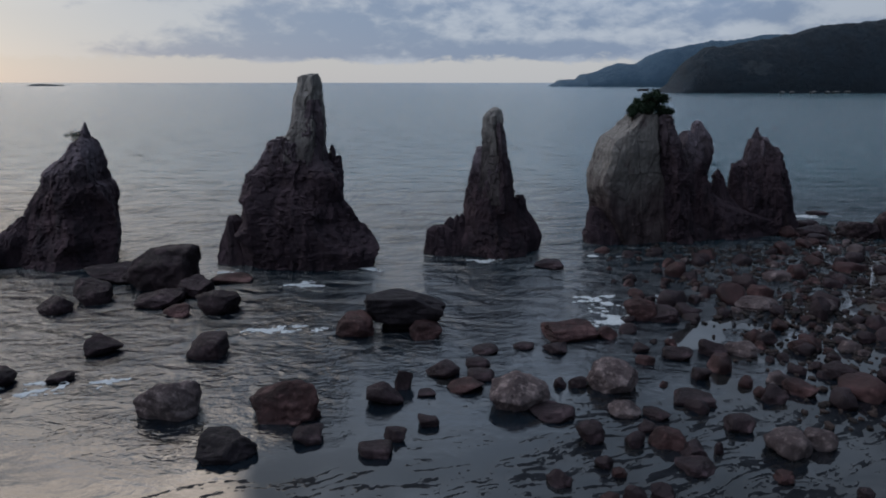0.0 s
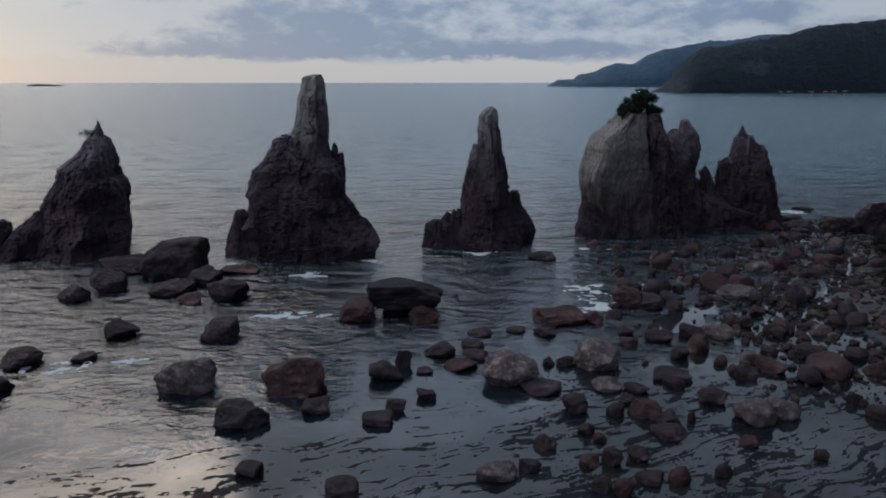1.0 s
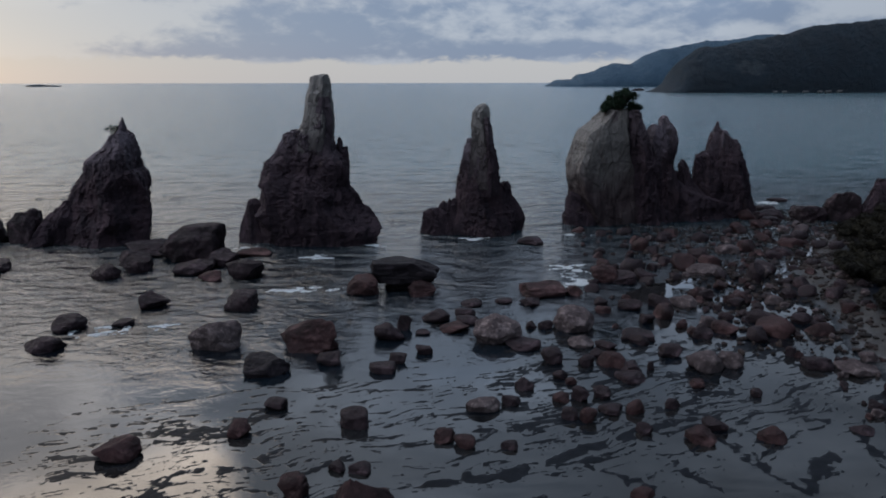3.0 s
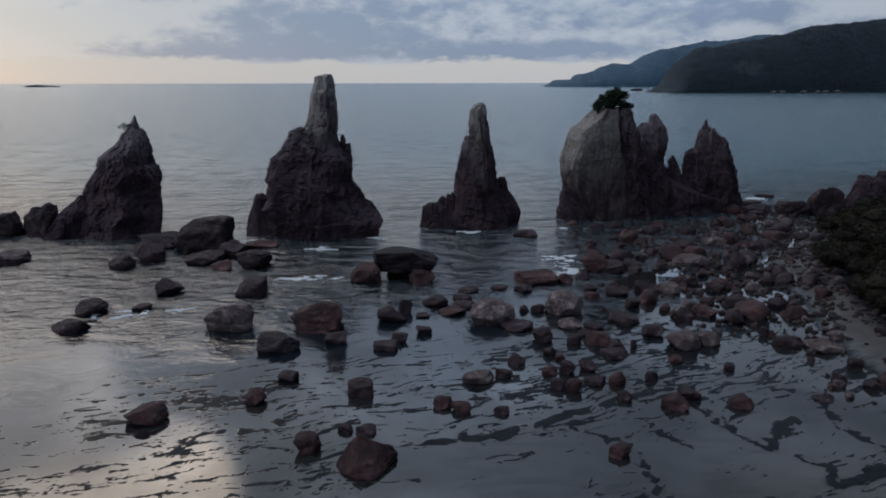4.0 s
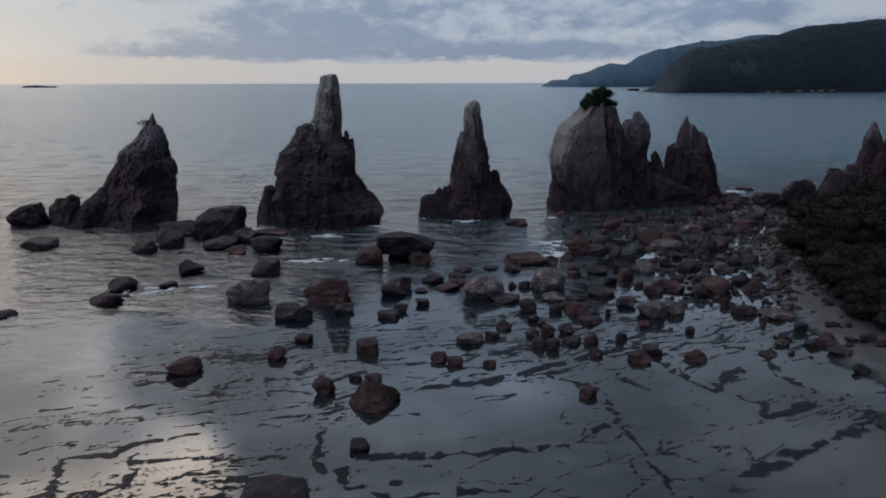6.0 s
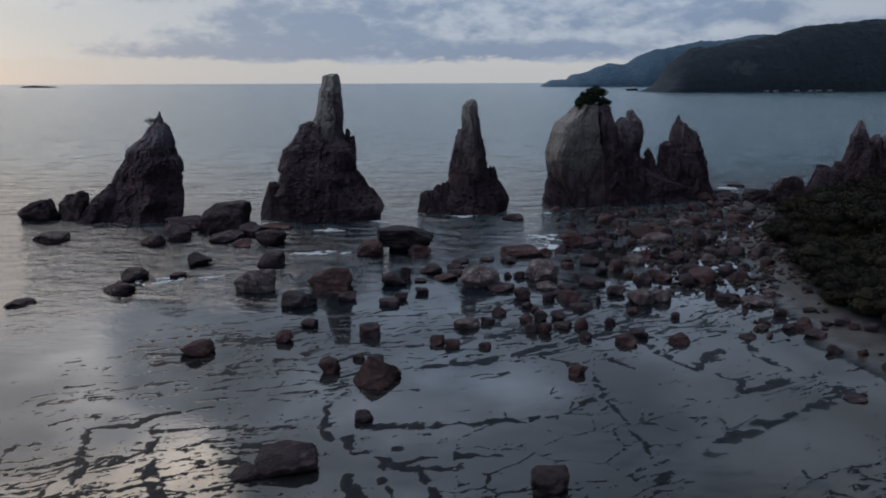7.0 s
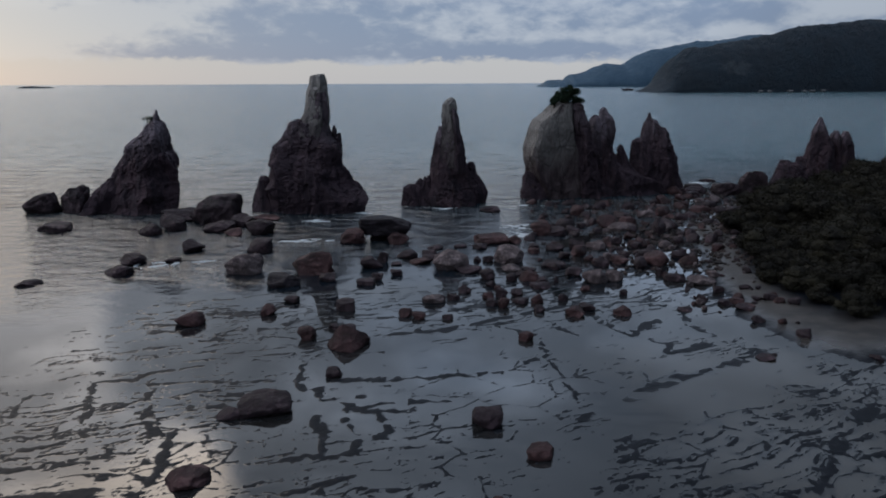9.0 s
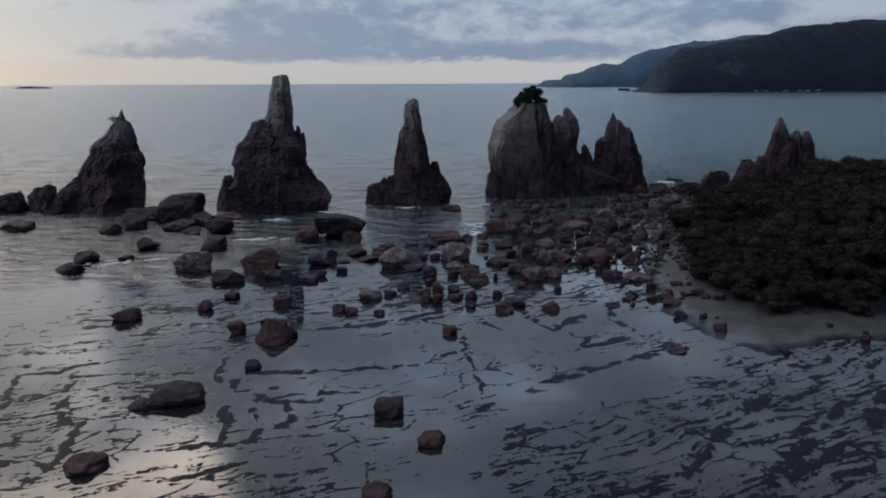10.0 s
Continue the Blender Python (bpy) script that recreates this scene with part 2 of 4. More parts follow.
def stack_stone(name, dark, mid, pale, pale_height, spread, pale_share=1.0):
    """Sea-stack rock: weathered dry rock above, weed-stained rock towards the tide line."""
    p = Paint(name)
    flute = p.noise(0.8, 6, 0.6, (1.0, 1.0, 0.28), twist=0.4)
    big = p.noise(0.22, 3, 0.55)
    fine = p.noise(2.6, 8, 0.66, (1, 1, 0.7))
    grit = p.noise(11, 5, 0.7)
    c = p.mix(p.step(flute, 0.36, 0.66), dark, mid)
    z = p.axis(2)
    ragged = p.math("ADD", z, p.math("MULTIPLY", p.math("SUBTRACT", big, 0.5), 9.0))
    ragged = p.math("ADD", ragged, p.math("MULTIPLY", p.math("SUBTRACT", flute, 0.5), 5.0))
    top = p.step(ragged, pale_height - spread, pale_height + spread, 0.0, pale_share)
    pc = p.mix(p.step(fine, 0.35, 0.68), tuple(v * 0.62 for v in pale), pale)
    pc = p.mix(p.step(flute, 0.56, 0.72, 0.0, 0.8), pc, mid)
    c = p.mix(top, c, pc)
    c = p.mix(p.step(fine, 0.60, 0.80, 0.0, 0.45), c, pale)
    c = p.mix(p.step(p.noise(1.1, 5, 0.6, (1, 1, 0.4)), 0.60, 0.74, 0.0, 0.5), c, (0.058, 0.041, 0.036))
    cr = p.cells(0.55, (1, 1, 0.35), "DISTANCE_TO_EDGE")
    c = p.mix(p.math("MULTIPLY", p.step(cr, 0.0, 0.045, 0.75, 0.0), p.step(fine, 0.38, 0.6)), c, tuple(v * 0.3 for v in dark))
    n = p.bump(flute, 0.16, 0.6)
    n = p.bump(fine, 0.15, 1.0, n)
    n = p.bump(grit, 0.06, 1.0, n)
    return p.done(c, 0.85, n, Specular_IOR_Level=0.15)


def shallow_tone(p):
    """Sand and dark weed seen through the thin water of the flats."""
    weed = p.noise(1.5, 7, 0.68, (0.35, 1.5, 1), turn=-17.0, twist=0.3)
    tone = p.mix(p.step(weed, 0.42, 0.60), (0.0165, 0.0170, 0.0180), (0.0012, 0.0018, 0.0028))
    return p.mix(p.step(p.noise(0.16, 4, 0.6), 0.40, 0.62), tone, (0.0110, 0.0112, 0.0115))


def water_paint():
    p = Paint("sea_water")
    y, x = p.axis(1), p.axis(0)
    far = p.noise(0.55, 5, 0.6, (0.55, 1.0, 1), twist=0.5)
    mid = p.noise(1.6, 4, 0.55, (0.6, 1.0, 1), twist=0.6)
    small = p.noise(5.0, 3, 0.5, (0.7, 1, 1))
    # calm pools near the shore, ripples out at sea
    calm = p.math("ADD", y, p.math("MULTIPLY", p.math("SUBTRACT", p.noise(0.09, 3, 0.5), 0.5), 26.0))
    calm = p.math("ADD", calm, p.math("MULTIPLY", x, -0.28))
    rough_sea = p.step(calm, 22, 52)
    swirl = p.step(calm, 26, 40)
    swell = p.noise(0.2, 5, 0.6, (0.35, 1.0, 1), twist=0.3)
    n = p.bump(swell, 1.1, p.step(y, 40, 75, 0.0, 1.0))
    chop = p.step(p.noise(0.33, 4, 0.55, (0.42, 1.3, 1), twist=0.2), 0.52, 0.74)
    n = p.bump(chop, 1.6, p.step(y, 45, 70, 0.0, 1.0), n)
    n = p.bump(far, p.step(y, 45, 70, 0.75, 1.15), rough_sea, n)
    n = p.bump(mid, 0.22, p.math("MULTIPLY", swirl, 0.75), n)
    n = p.bump(small, 0.05, p.math("ADD", p.math("MULTIPLY", swirl, 0.5), p.step(p.noise(0.22, 4, 0.6), 0.48, 0.62, 0.012, 0.07)), n)
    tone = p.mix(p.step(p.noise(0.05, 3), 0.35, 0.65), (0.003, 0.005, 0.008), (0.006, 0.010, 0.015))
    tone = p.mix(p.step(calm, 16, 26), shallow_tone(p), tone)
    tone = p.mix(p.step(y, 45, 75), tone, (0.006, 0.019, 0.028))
    # silt under the thin water of the near flats
    silt = p.math("MULTIPLY", p.step(p.math("ADD", x, p.math("MULTIPLY", p.noise(0.16, 4, 0.6), 9.0)), 15, 20), p.step(y, 10, 17, 1.0, 0.0))
    tone = p.mix(p.math("MULTIPLY", silt, 0.45), tone, (0.046, 0.042, 0.036))
    # far water: its own teal, with reflected sky painted into the base colour
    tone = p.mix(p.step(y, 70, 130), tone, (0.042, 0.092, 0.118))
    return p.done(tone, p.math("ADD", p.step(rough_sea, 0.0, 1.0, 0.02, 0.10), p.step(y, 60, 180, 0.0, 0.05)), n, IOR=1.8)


def ground_paint():
    p = Paint("wet_bedrock_and_sand")
    sand = p.attribute("sand")
    fine = p.noise(1.3, 7, 0.62)
    grit = p.noise(9, 5, 0.7)
    rock = p.mix(p.step(fine, 0.35, 0.65), (0.0024, 0.0034, 0.0056), (0.0056, 0.0068, 0.0100))
    rock = p.mix(p.step(grit, 0.6, 0.8, 0.0, 0.6), rock, (0.017, 0.017, 0.020))
    grains = p.mix(p.step(fine, 0.3, 0.7), (0.027, 0.025, 0.024), (0.046, 0.042, 0.040))
    grains = p.mix(p.step(grit, 0.55, 0.8, 0.0, 0.5), grains, (0.016, 0.016, 0.017))
    grains = p.mix(p.step(p.noise(0.55, 5, 0.65, (0.6, 1.4, 1)), 0.48, 0.62, 0.0, 0.75), grains, (0.014, 0.014, 0.015))
    c = p.mix(sand, rock, grains)
    # a level film of water lies on whatever barely stands out of the pools
    tuft = p.noise(2.0, 8, 0.75, (0.55, 1.7, 1), turn=-17.0)
    dry = p.math("ADD", p.attribute("bare"), p.math("ADD", p.math("MULTIPLY", p.math("SUBTRACT", tuft, 0.5), 1.9), p.math("MULTIPLY", p.math("SUBTRACT", grit, 0.5), 0.5)))
    dry = p.step(dry, 0.36, 0.82)
    c = p.mix(dry, shallow_tone(p), c)
    n = p.bump(fine, 0.05, 0.8)
    n = p.bump(grit, 0.02, 0.8, n)
    n = p.mix(p.math("MULTIPLY", dry, p.math("SUBTRACT", 1.0, p.math("MULTIPLY", sand, p.step(p.axis(2), 0.02, 0.42, 0.85, 0.0)))), (0.0, 0.0, 1.0), n)
    gloss = p.mix(sand, (0.40, 0.40, 0.40), p.mix(p.step(p.axis(2), 0.02, 0.42), (0.07, 0.07, 0.07), (0.6, 0.6, 0.6)))
    return p.done(c, p.mix(dry, (0.03, 0.03, 0.03), gloss), n, IOR=1.8, Specular_IOR_Level=p.step(dry, 0.0, 1.0, 0.5, p.math("ADD", 0.03, p.math("MULTIPLY", sand, p.step(p.axis(2), 0.02, 0.42, 0.42, 0.08)))))


WATER = water_paint()
GROUND = ground_paint()
GREY_STONE = stone("grey_boulder_stone", (0.0387, 0.0293, 0.0328), (0.1053, 0.0851, 0.0894), (0.2492, 0.2056, 0.2068), 0.50)
DARK_STONE = stone("dark_wet_stone", (0.0153, 0.0106, 0.0135), (0.0306, 0.0204, 0.0259), (0.0958, 0.0670, 0.0783), 0.58, 0.6)
BLACK_STONE = stone("weed_blackened_stone", (0.0070, 0.0057, 0.0084), (0.0140, 0.0114, 0.0156), (0.0300, 0.0246, 0.0324), 0.60, 0.6, random_tint=0.1)
RED_STONE = stone("reddish_stone", (0.0165, 0.0089, 0.0102), (0.0582, 0.0303, 0.0324), (0.1348, 0.0813, 0.0831), 0.54, 0.65)
STACK_DARK = stack_stone("stack_dark_rock", (0.0219, 0.0158, 0.0218), (0.0463, 0.0323, 0.0408), (0.1313, 0.1112, 0.1317), 10.0, 3.0, pale_share=0.65)
STACK_PALE = stack_stone("stack_pale_rock", (0.0251, 0.0181, 0.0209), (0.0678, 0.0532, 0.0566), (0.1732, 0.1658, 0.1626), 5.5, 3.0)
HORN_PALE = stack_stone("weathered_summit_rock", (0.0301, 0.0254, 0.0284), (0.0828, 0.0713, 0.0739), (0.2572, 0.2480, 0.2415), 11.0, 3.0)
STREAKED = stack_stone("streaked_stack_rock", (0.0226, 0.0174, 0.0232), (0.0503, 0.0331, 0.0410), (0.1758, 0.1535, 0.1837), 9.0, 2.5, pale_share=0.75)


def leaf_paint(name, dark, light):
    p = Paint(name)
    n = p.noise(0.8, 4, 0.6)
    r = p.geo.outputs["Random Per Island"]
    c = p.mix(p.step(n, 0.35, 0.65), dark, light)
    c = p.mix(p.math("MULTIPLY", r, 0.4), c, tuple(v * 0.6 for v in dark))
    c = p.mix(p.math("MULTIPLY", p.info.outputs["Random"], 0.55), c, dark)
    return p.done(c, 0.9, Specular_IOR_Level=0.08)


LEAF = leaf_paint("scrub_leaves", (0.0085, 0.0082, 0.0074), (0.0205, 0.0190, 0.0125))
PINE = leaf_paint("pine_needles", (0.011, 0.020, 0.013), (0.026, 0.042, 0.025))
_t = Paint("twig_bark")
TWIG = _t.done(_t.mix(_t.noise(6, 5), (0.03, 0.022, 0.016), (0.07, 0.055, 0.04)), 0.85)


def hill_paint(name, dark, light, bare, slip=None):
    """Woods with some bare ground, the haze of distance put into their colours; slip: the middle (x, z) and half sizes
    of a landslip scar.
    """
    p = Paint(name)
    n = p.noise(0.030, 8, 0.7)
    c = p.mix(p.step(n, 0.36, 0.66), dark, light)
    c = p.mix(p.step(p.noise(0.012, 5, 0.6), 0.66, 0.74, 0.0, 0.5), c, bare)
    if slip:
        dx = p.math("DIVIDE", p.math("SUBTRACT", p.axis(0), slip[0]), slip[2])
        dz = p.math("DIVIDE", p.math("SUBTRACT", p.axis(2), slip[1]), slip[3])
        far = p.math("ADD", p.math("ADD", p.math("MULTIPLY", dx, dx), p.math("MULTIPLY", dz, dz)), p.math("MULTIPLY", p.math("SUBTRACT", p.noise(0.09, 6, 0.7), 0.5), 5.0))
        c = p.mix(p.step(far, 0.2, 1.2, 0.55, 0.0), c, bare)
    return p.done(c, 0.9, p.bump(p.noise(0.12, 6, 0.75), 14.0, 1.0))


# dark woods shifted to blue: the haze across the bay, as base colour
HILL_NEAR = hill_paint("haze_tinted_near_hill", (0.001, 0.010, 0.022), (0.003, 0.017, 0.034), (0.045, 0.060, 0.074), (470, 37, 24, 12))
# pale blue stands for the haze over the far woods, painted in
HILL_FAR = hill_paint("haze_tinted_far_hill", (0.030, 0.074, 0.125), (0.044, 0.090, 0.145), (0.08, 0.115, 0.155))
FOAM = Paint("sea_foam")
FOAM = FOAM.done(FOAM.mix(FOAM.noise(4, 4), (0.22, 0.25, 0.28), (0.48, 0.52, 0.55)), 0.7)

# ------------------------------------------------------------ ground and sea


FAR = 4950.0      # how far sea and ground reach


def spread(lo, hi, fine, far_lo, far_hi, growth=1.16):
    """Coordinates: even steps from lo to hi, then growing ones out to the far ends."""
    mid = np.arange(lo, hi + fine, fine)
    left, right, d, v = [], [], fine, lo
    while v > far_lo:
        d *= growth
        v = max(v - d, far_lo)
        left.append(v)
    d, v = fine, mid[-1]
    while v < far_hi:
        d *= growth
        v = min(v + d, far_hi)
        right.append(v)
    return np.concatenate([left[::-1], mid, right])


def thicket_side(x, y):
    """Metres inside (positive) or outside (negative) the edge of the scrub."""
    xe = np.interp(y, (10, 20, 28, 42, 49, 60, 72), (27.0, 27.8, 28.8, 33.0, 36.5, 44, 60))
    a, b = x - xe, y - 15.4 + 0.0 * x
    return -np.log(np.exp(-np.clip(a, -60, 60) / 2.5) + np.exp(-np.clip(b, -60, 60) / 2.5)) * 2.5


def crack_web(u, v, seed):
    """Distance to the joints between slabs, in cells, with skewed cells."""
    iu, iv = np.floor(u).astype(np.int64), np.floor(v).astype(np.int64)
    d1 = np.full(u.shape, 9.0)
    d2 = np.full(u.shape, 9.0)
    for a in (-1, 0, 1):
        for b in (-1, 0, 1):
            cu, cv = iu + a, iv + b
            px = cu + 0.15 + 0.7 * hash3(cu, cv, cu * 0, seed)
            py = cv + 0.15 + 0.7 * hash3(cu, cv, cu * 0, seed + 5)
            d = np.hypot(px - u, py - v)
            d2 = np.minimum(d2, np.maximum(d, d1))
            d1 = np.minimum(d1, d)
    return d2 - d1


# joints between the slabs that stand out, as lines on the plan
JOINTS_MIDDLE = (
    ((6.6, 16.4), (8.8, 14.7), (9.2, 11.5), (9.5, 8.2), (9.6, 6.0), (9.7, 4.8)), ((-4.2, 8.3), (0.7, 8.5), (3.4, 8.9), (5.9, 9.1), (8.5, 10.9)),
    ((-3.8, 14.2), (0.8, 15.3), (3.7, 16.0), (6.6, 17.7), (8.9, 18.6)), ((10.0, 17.2), (11.8, 13.9)),
    ((-5.1, 11.1), (-4.8, 8.7), (-4.4, 7.4)), ((-3.6, 7.4), (-3.2, 6.2), (-1.4, 6.6)), ((-2.0, 5.0), (1.0, 6.0), (3.6, 6.2)),
    ((-3.3, 4.2), (-2.5, 2.5), (-2.6, 1.1)), ((-1.8, 3.9), (-1.1, 2.5), (-0.9, 1.0)), ((-0.2, 5.2), (0.2, 2.9), (-0.2, 2.4)), ((-2.3, 5.8), (-1.2, 4.8), (0.1, 5.0), (1.3, 5.1)))
JOINTS_LEFT = (
    ((-16.7, 8.3), (-13.7, 8.7), (-13.3, 9.7), (-11.0, 10.4)), ((-16.1, 8.1), (-14.3, 4.7), (-13.5, 2.7)), ((-13.0, 8.7), (-11.3, 4.6), (-10.5, 2.6)),
    ((-9.7, 3.1), (-9.3, 0.9), (-9.0, -0.7)), ((-18.6, 7.0), (-17.5, 3.2)), ((-5.3, 0.4), (-2.6, 1.0), (-0.8, 1.2)))
JOINTS_RIGHT = (
    ((12.0, 5.7), (15.0, 7.9), (18.3, 9.5), (22.0, 11.3)), ((13.1, 19.2), (13.9, 16.5), (14.8, 14.4), (17.5, 17.1)), ((19.7, 19.2), (19.5, 16.4), (20.1, 14.0)),
    ((15.9, 13.8), (17.0, 13.3), (16.4, 11.8), (19.2, 13.0)), ((24.1, 5.1), (20.3, 1.2), (17.4, -1.8)), ((28.7, 5.0), (24.7, 1.6), (21.6, -1.9), (19.5, -3.4)),
    ((26.8, -0.3), (25.0, -0.5), (22.7, -1.5), (19.7, -3.4)), ((30.5, 5.0), (27.5, 1.8), (26.0, -2.0)))


def joint_lines(lines, x, y, reach=1.2):
    """Distance in metres to the nearest of some lines, up to reach."""
    best = np.full(x.shape, reach)
    for line in lines:
        for (ax, ay), (bx, by) in zip(line, line[1:]):
            near = np.nonzero((x > min(ax, bx) - reach) & (x < max(ax, bx) + reach) & (y > min(ay, by) - reach) & (y < max(ay, by) + reach))[0]
            qx, qy = x[near] - ax, y[near] - ay
            f = np.clip((qx * (bx - ax) + qy * (by - ay)) / ((bx - ax) ** 2 + (by - ay) ** 2), 0, 1)
            best[near] = np.minimum(best[near], np.hypot(qx - f * (bx - ax), qy - f * (by - ay)))
    return best


def ground_height(x, y):
    """Height of rock and sand over the pool level, and how sandy it is."""
    zero = np.zeros_like(x)
    q = np.stack([x, y, zero], 1)
    # the strike of the beds swings round towards the beach
    v = y - 0.27 * x - 0.20 * np.logaddexp(0, (np.clip(x, -60, 60) - 11.0) / 3.0) * 3.0 + 0.45 * fbm(q * 0.30, 3, 21)
    u = x + 0.3 * y + 0.35 * fbm(q * 0.35, 3, 11)
    s = np.stack([u, v, zero], 1)
    jag = fbm(q * 2.6, 4, 91, 0.75)
    patch = fbm(q * 0.13 + 4.0, 3, 31)
    edge = np.interp(x, (4.0, 10.6, 15.5, 20.2, 24.9, 31.2, 36.0), (-9.0, 2.0, 3.5, 6.5, 10.1, 13.1, 13.4)) + 1.2 * fbm(q * 0.4, 3, 27)
    left = smooth(-4, -9, x) * smooth(9.0, 6.5, y - 0.30 * (x + 14) + 0.8 * patch)
    right = smooth(-0.6, 0.9, edge - y) * smooth(7.5, 10.5, x)
    shelf = smooth(3.6, 0.8, np.hypot(x - 20.5, 1.4 * (y - 12.2))) + smooth(2.0, 0.3, np.hypot(0.6 * (x - 10.4), y - 3.4)) + smooth(2.2, 0.4, np.hypot(0.5 * (x + 5.0), y - 12.5))
    band = smooth(7.5, 4.0, np.abs(y - 19.5 - 0.22 * x)) * smooth(-24, -15, x) * smooth(16, 9, x)
    front = smooth(5.5, 2.0, y) * smooth(-8, -4, x) * smooth(6.5, 3.5, x)
    stony = smooth(3, 7, x) * smooth(15.0, 18.5, y - 0.1 * x) * smooth(36, 30, y) * smooth(28, 25, x)
    sand_flat = smooth(0.2, 1.4, y - edge) * smooth(9.5, 12, x) * smooth(0.3, -0.8, y - np.interp(x, (9.8, 12.7, 16.2, 20.3, 26), (4.5, 6.5, 8.2, 10.4, 14)))
    dense = np.clip(0.85 * left + 0.95 * right * (0.75 + 0.5 * patch + 0.3 * smooth(22, 28, x) * smooth(2, 6, y)) + 0.8 * np.clip(shelf, 0, 1) + 0.60 * band + 0.62 * front + 0.7 * stony + 0.19 + 0.18 * patch, 0, 1) * (1 - sand_flat)
    # thin bedding ribs along the strike
    rib = ridged(s * np.array([0.22, 2.1, 1]) + 0.10 * jag[:, None], 4, 3) + 0.09 * jag
    rib = smooth(0.81 - 0.13 * dense, 0.97 - 0.15 * dense, rib) * smooth(-0.35, 0.15, fbm(s * np.array([0.42, 1.2, 1]) + 40, 3, 13) + 1.0 * dense - 0.42)
    thin = ridged(s * np.array([0.55, 4.6, 1]) + 0.08 * jag[:, None] + 60, 3, 33) + 0.09 * jag
    thin = smooth(0.80 - 0.09 * dense, 0.98 - 0.11 * dense, thin) * smooth(-0.1, 0.3, fbm(s * np.array([0.5, 1.0, 1]) + 70, 3, 37) + 0.9 * dense - 0.38)
    rib = np.maximum(rib, 0.95 * thin)
    # joints between the slabs, straggling and broken
    wx, wy = x + 0.22 * fbm(q * 0.9, 3, 44) + 0.10 * jag, y + 0.22 * fbm(q * 0.9 + 30, 3, 45) + 0.10 * jag
    near_joint = np.minimum(np.minimum(joint_lines(JOINTS_MIDDLE, wx, wy), joint_lines(JOINTS_LEFT, wx, wy)), joint_lines(JOINTS_RIGHT, wx, wy) * 0.7)
    wide = 0.20 + 0.15 * fbm(q * 0.7, 3, 43)
    seam = smooth(wide + 0.14, wide - 0.10, near_joint + 0.10 * jag) * smooth(-0.8, -0.3, fbm(q * 1.1, 3, 46))
    web = crack_web(u / 3.4 + 0.03 * jag, v / 1.9 + 0.05 * jag, 7)
    seam2 = smooth(0.11, 0.02, web) * smooth(0.05, 0.35, fbm(q * 0.25, 3, 41) + 0.35 * (left + front + right) + 0.02) * smooth(0.3, 0.7, left + front + 0.6 * right + 0.6 * smooth(-2, 2, x) * smooth(24, 19, x) * smooth(20, 16, y) * (1 - sand_flat))
    # weed in ragged tufts
    knob = smooth(0.40 - 0.30 * dense, 0.84 - 0.30 * dense, fbm(s * np.array([1.0, 3.6, 1]), 5, 23, 0.70)) * smooth(0.58, 0.98, dense + 0.35 * fbm(q * 0.5, 3, 29))
    near = smooth(38, 28, y + 0.05 * x) * smooth(-7.5, -5.0, y) * smooth(-26, -22, x) * smooth(40, 36, x)
    high = np.maximum(np.maximum(rib, 0.95 * seam), np.maximum(0.85 * seam2, 0.95 * knob)) * near
    high = high * smooth(-1.1, -0.35, fbm(q * 1.6, 3, 63))
    grain = fbm(q * 4.3, 3, 61, 0.7)
    flat = -0.009 + 0.044 * high + 0.010 * grain * smooth(0.1, 0.5, high)
    side = thicket_side(x, y)
    beach = smooth(-6.0, 2.5, side + 1.6 * fbm(q * 0.18, 3, 71)) * smooth(84, 66, y)
    rise = (0.7 * beach + 2.0 * smooth(1, 18, side)) * smooth(84, 66, y)
    sea = smooth(34, 60, y - 0.35 * x) * 2.5 + smooth(-18, -40, x) * smooth(10, 30, y) * 1.5
    sea = sea * smooth(0, -8, side)
    rubble = 0.25 * smooth(12, 24, x) * smooth(28, 38, y) * smooth(80, 66, y) * (0.4 + fbm(q * 0.25, 3, 81))
    land = smooth(-26, -70, y) * 3.0
    flat = flat * (1 - smooth(0.25, 0.6, beach)) + 0.05 * fbm(q * 0.9, 4, 65) * smooth(0.02, 0.15, beach) * smooth(0.8, 0.3, beach)
    z = flat + rise - sea + rubble + land
    sand = np.clip(smooth(0.12, 0.4, beach) * smooth(0.8, -1.2, side) + sand_flat, 0, 1)
    return z, sand * (1 - 0.9 * high * (1 - smooth(0.1, 0.4, beach))), np.maximum(np.maximum(high, smooth(0.05, 0.2, beach)), smooth(0.05, 0.14, z))


def make_ground():
    xs = spread(-22, 36, 0.085, -FAR, FAR)
    ys = spread(-5, 29, 0.085, -FAR, FAR)
    gx, gy = np.meshgrid(xs, ys)
    x, y = gx.ravel(), gy.ravel()
    z, sand, bare = ground_height(x, y)
    away = np.hypot(x, y)
    z = np.where(away > 300, -4.0, z)
    me = fast_mesh("ground", np.stack([x, y, z], 1), grid_faces(len(ys), len(xs)), [GROUND])
    at = me.attributes.new("sand", "FLOAT", "POINT")
    at.data.foreach_set("value", sand.astype(np.float32))
    at = me.attributes.new("bare", "FLOAT", "POINT")
    at.data.foreach_set("value", bare.astype(np.float32))
    tagged(new("ground", me), "wet dark bedrock flat with cracks, rising to a sandy beach", "ground", kind="structure")
    return xs, ys, z.reshape(gx.shape)


GROUND_X, GROUND_Y, GROUND_Z = make_ground()


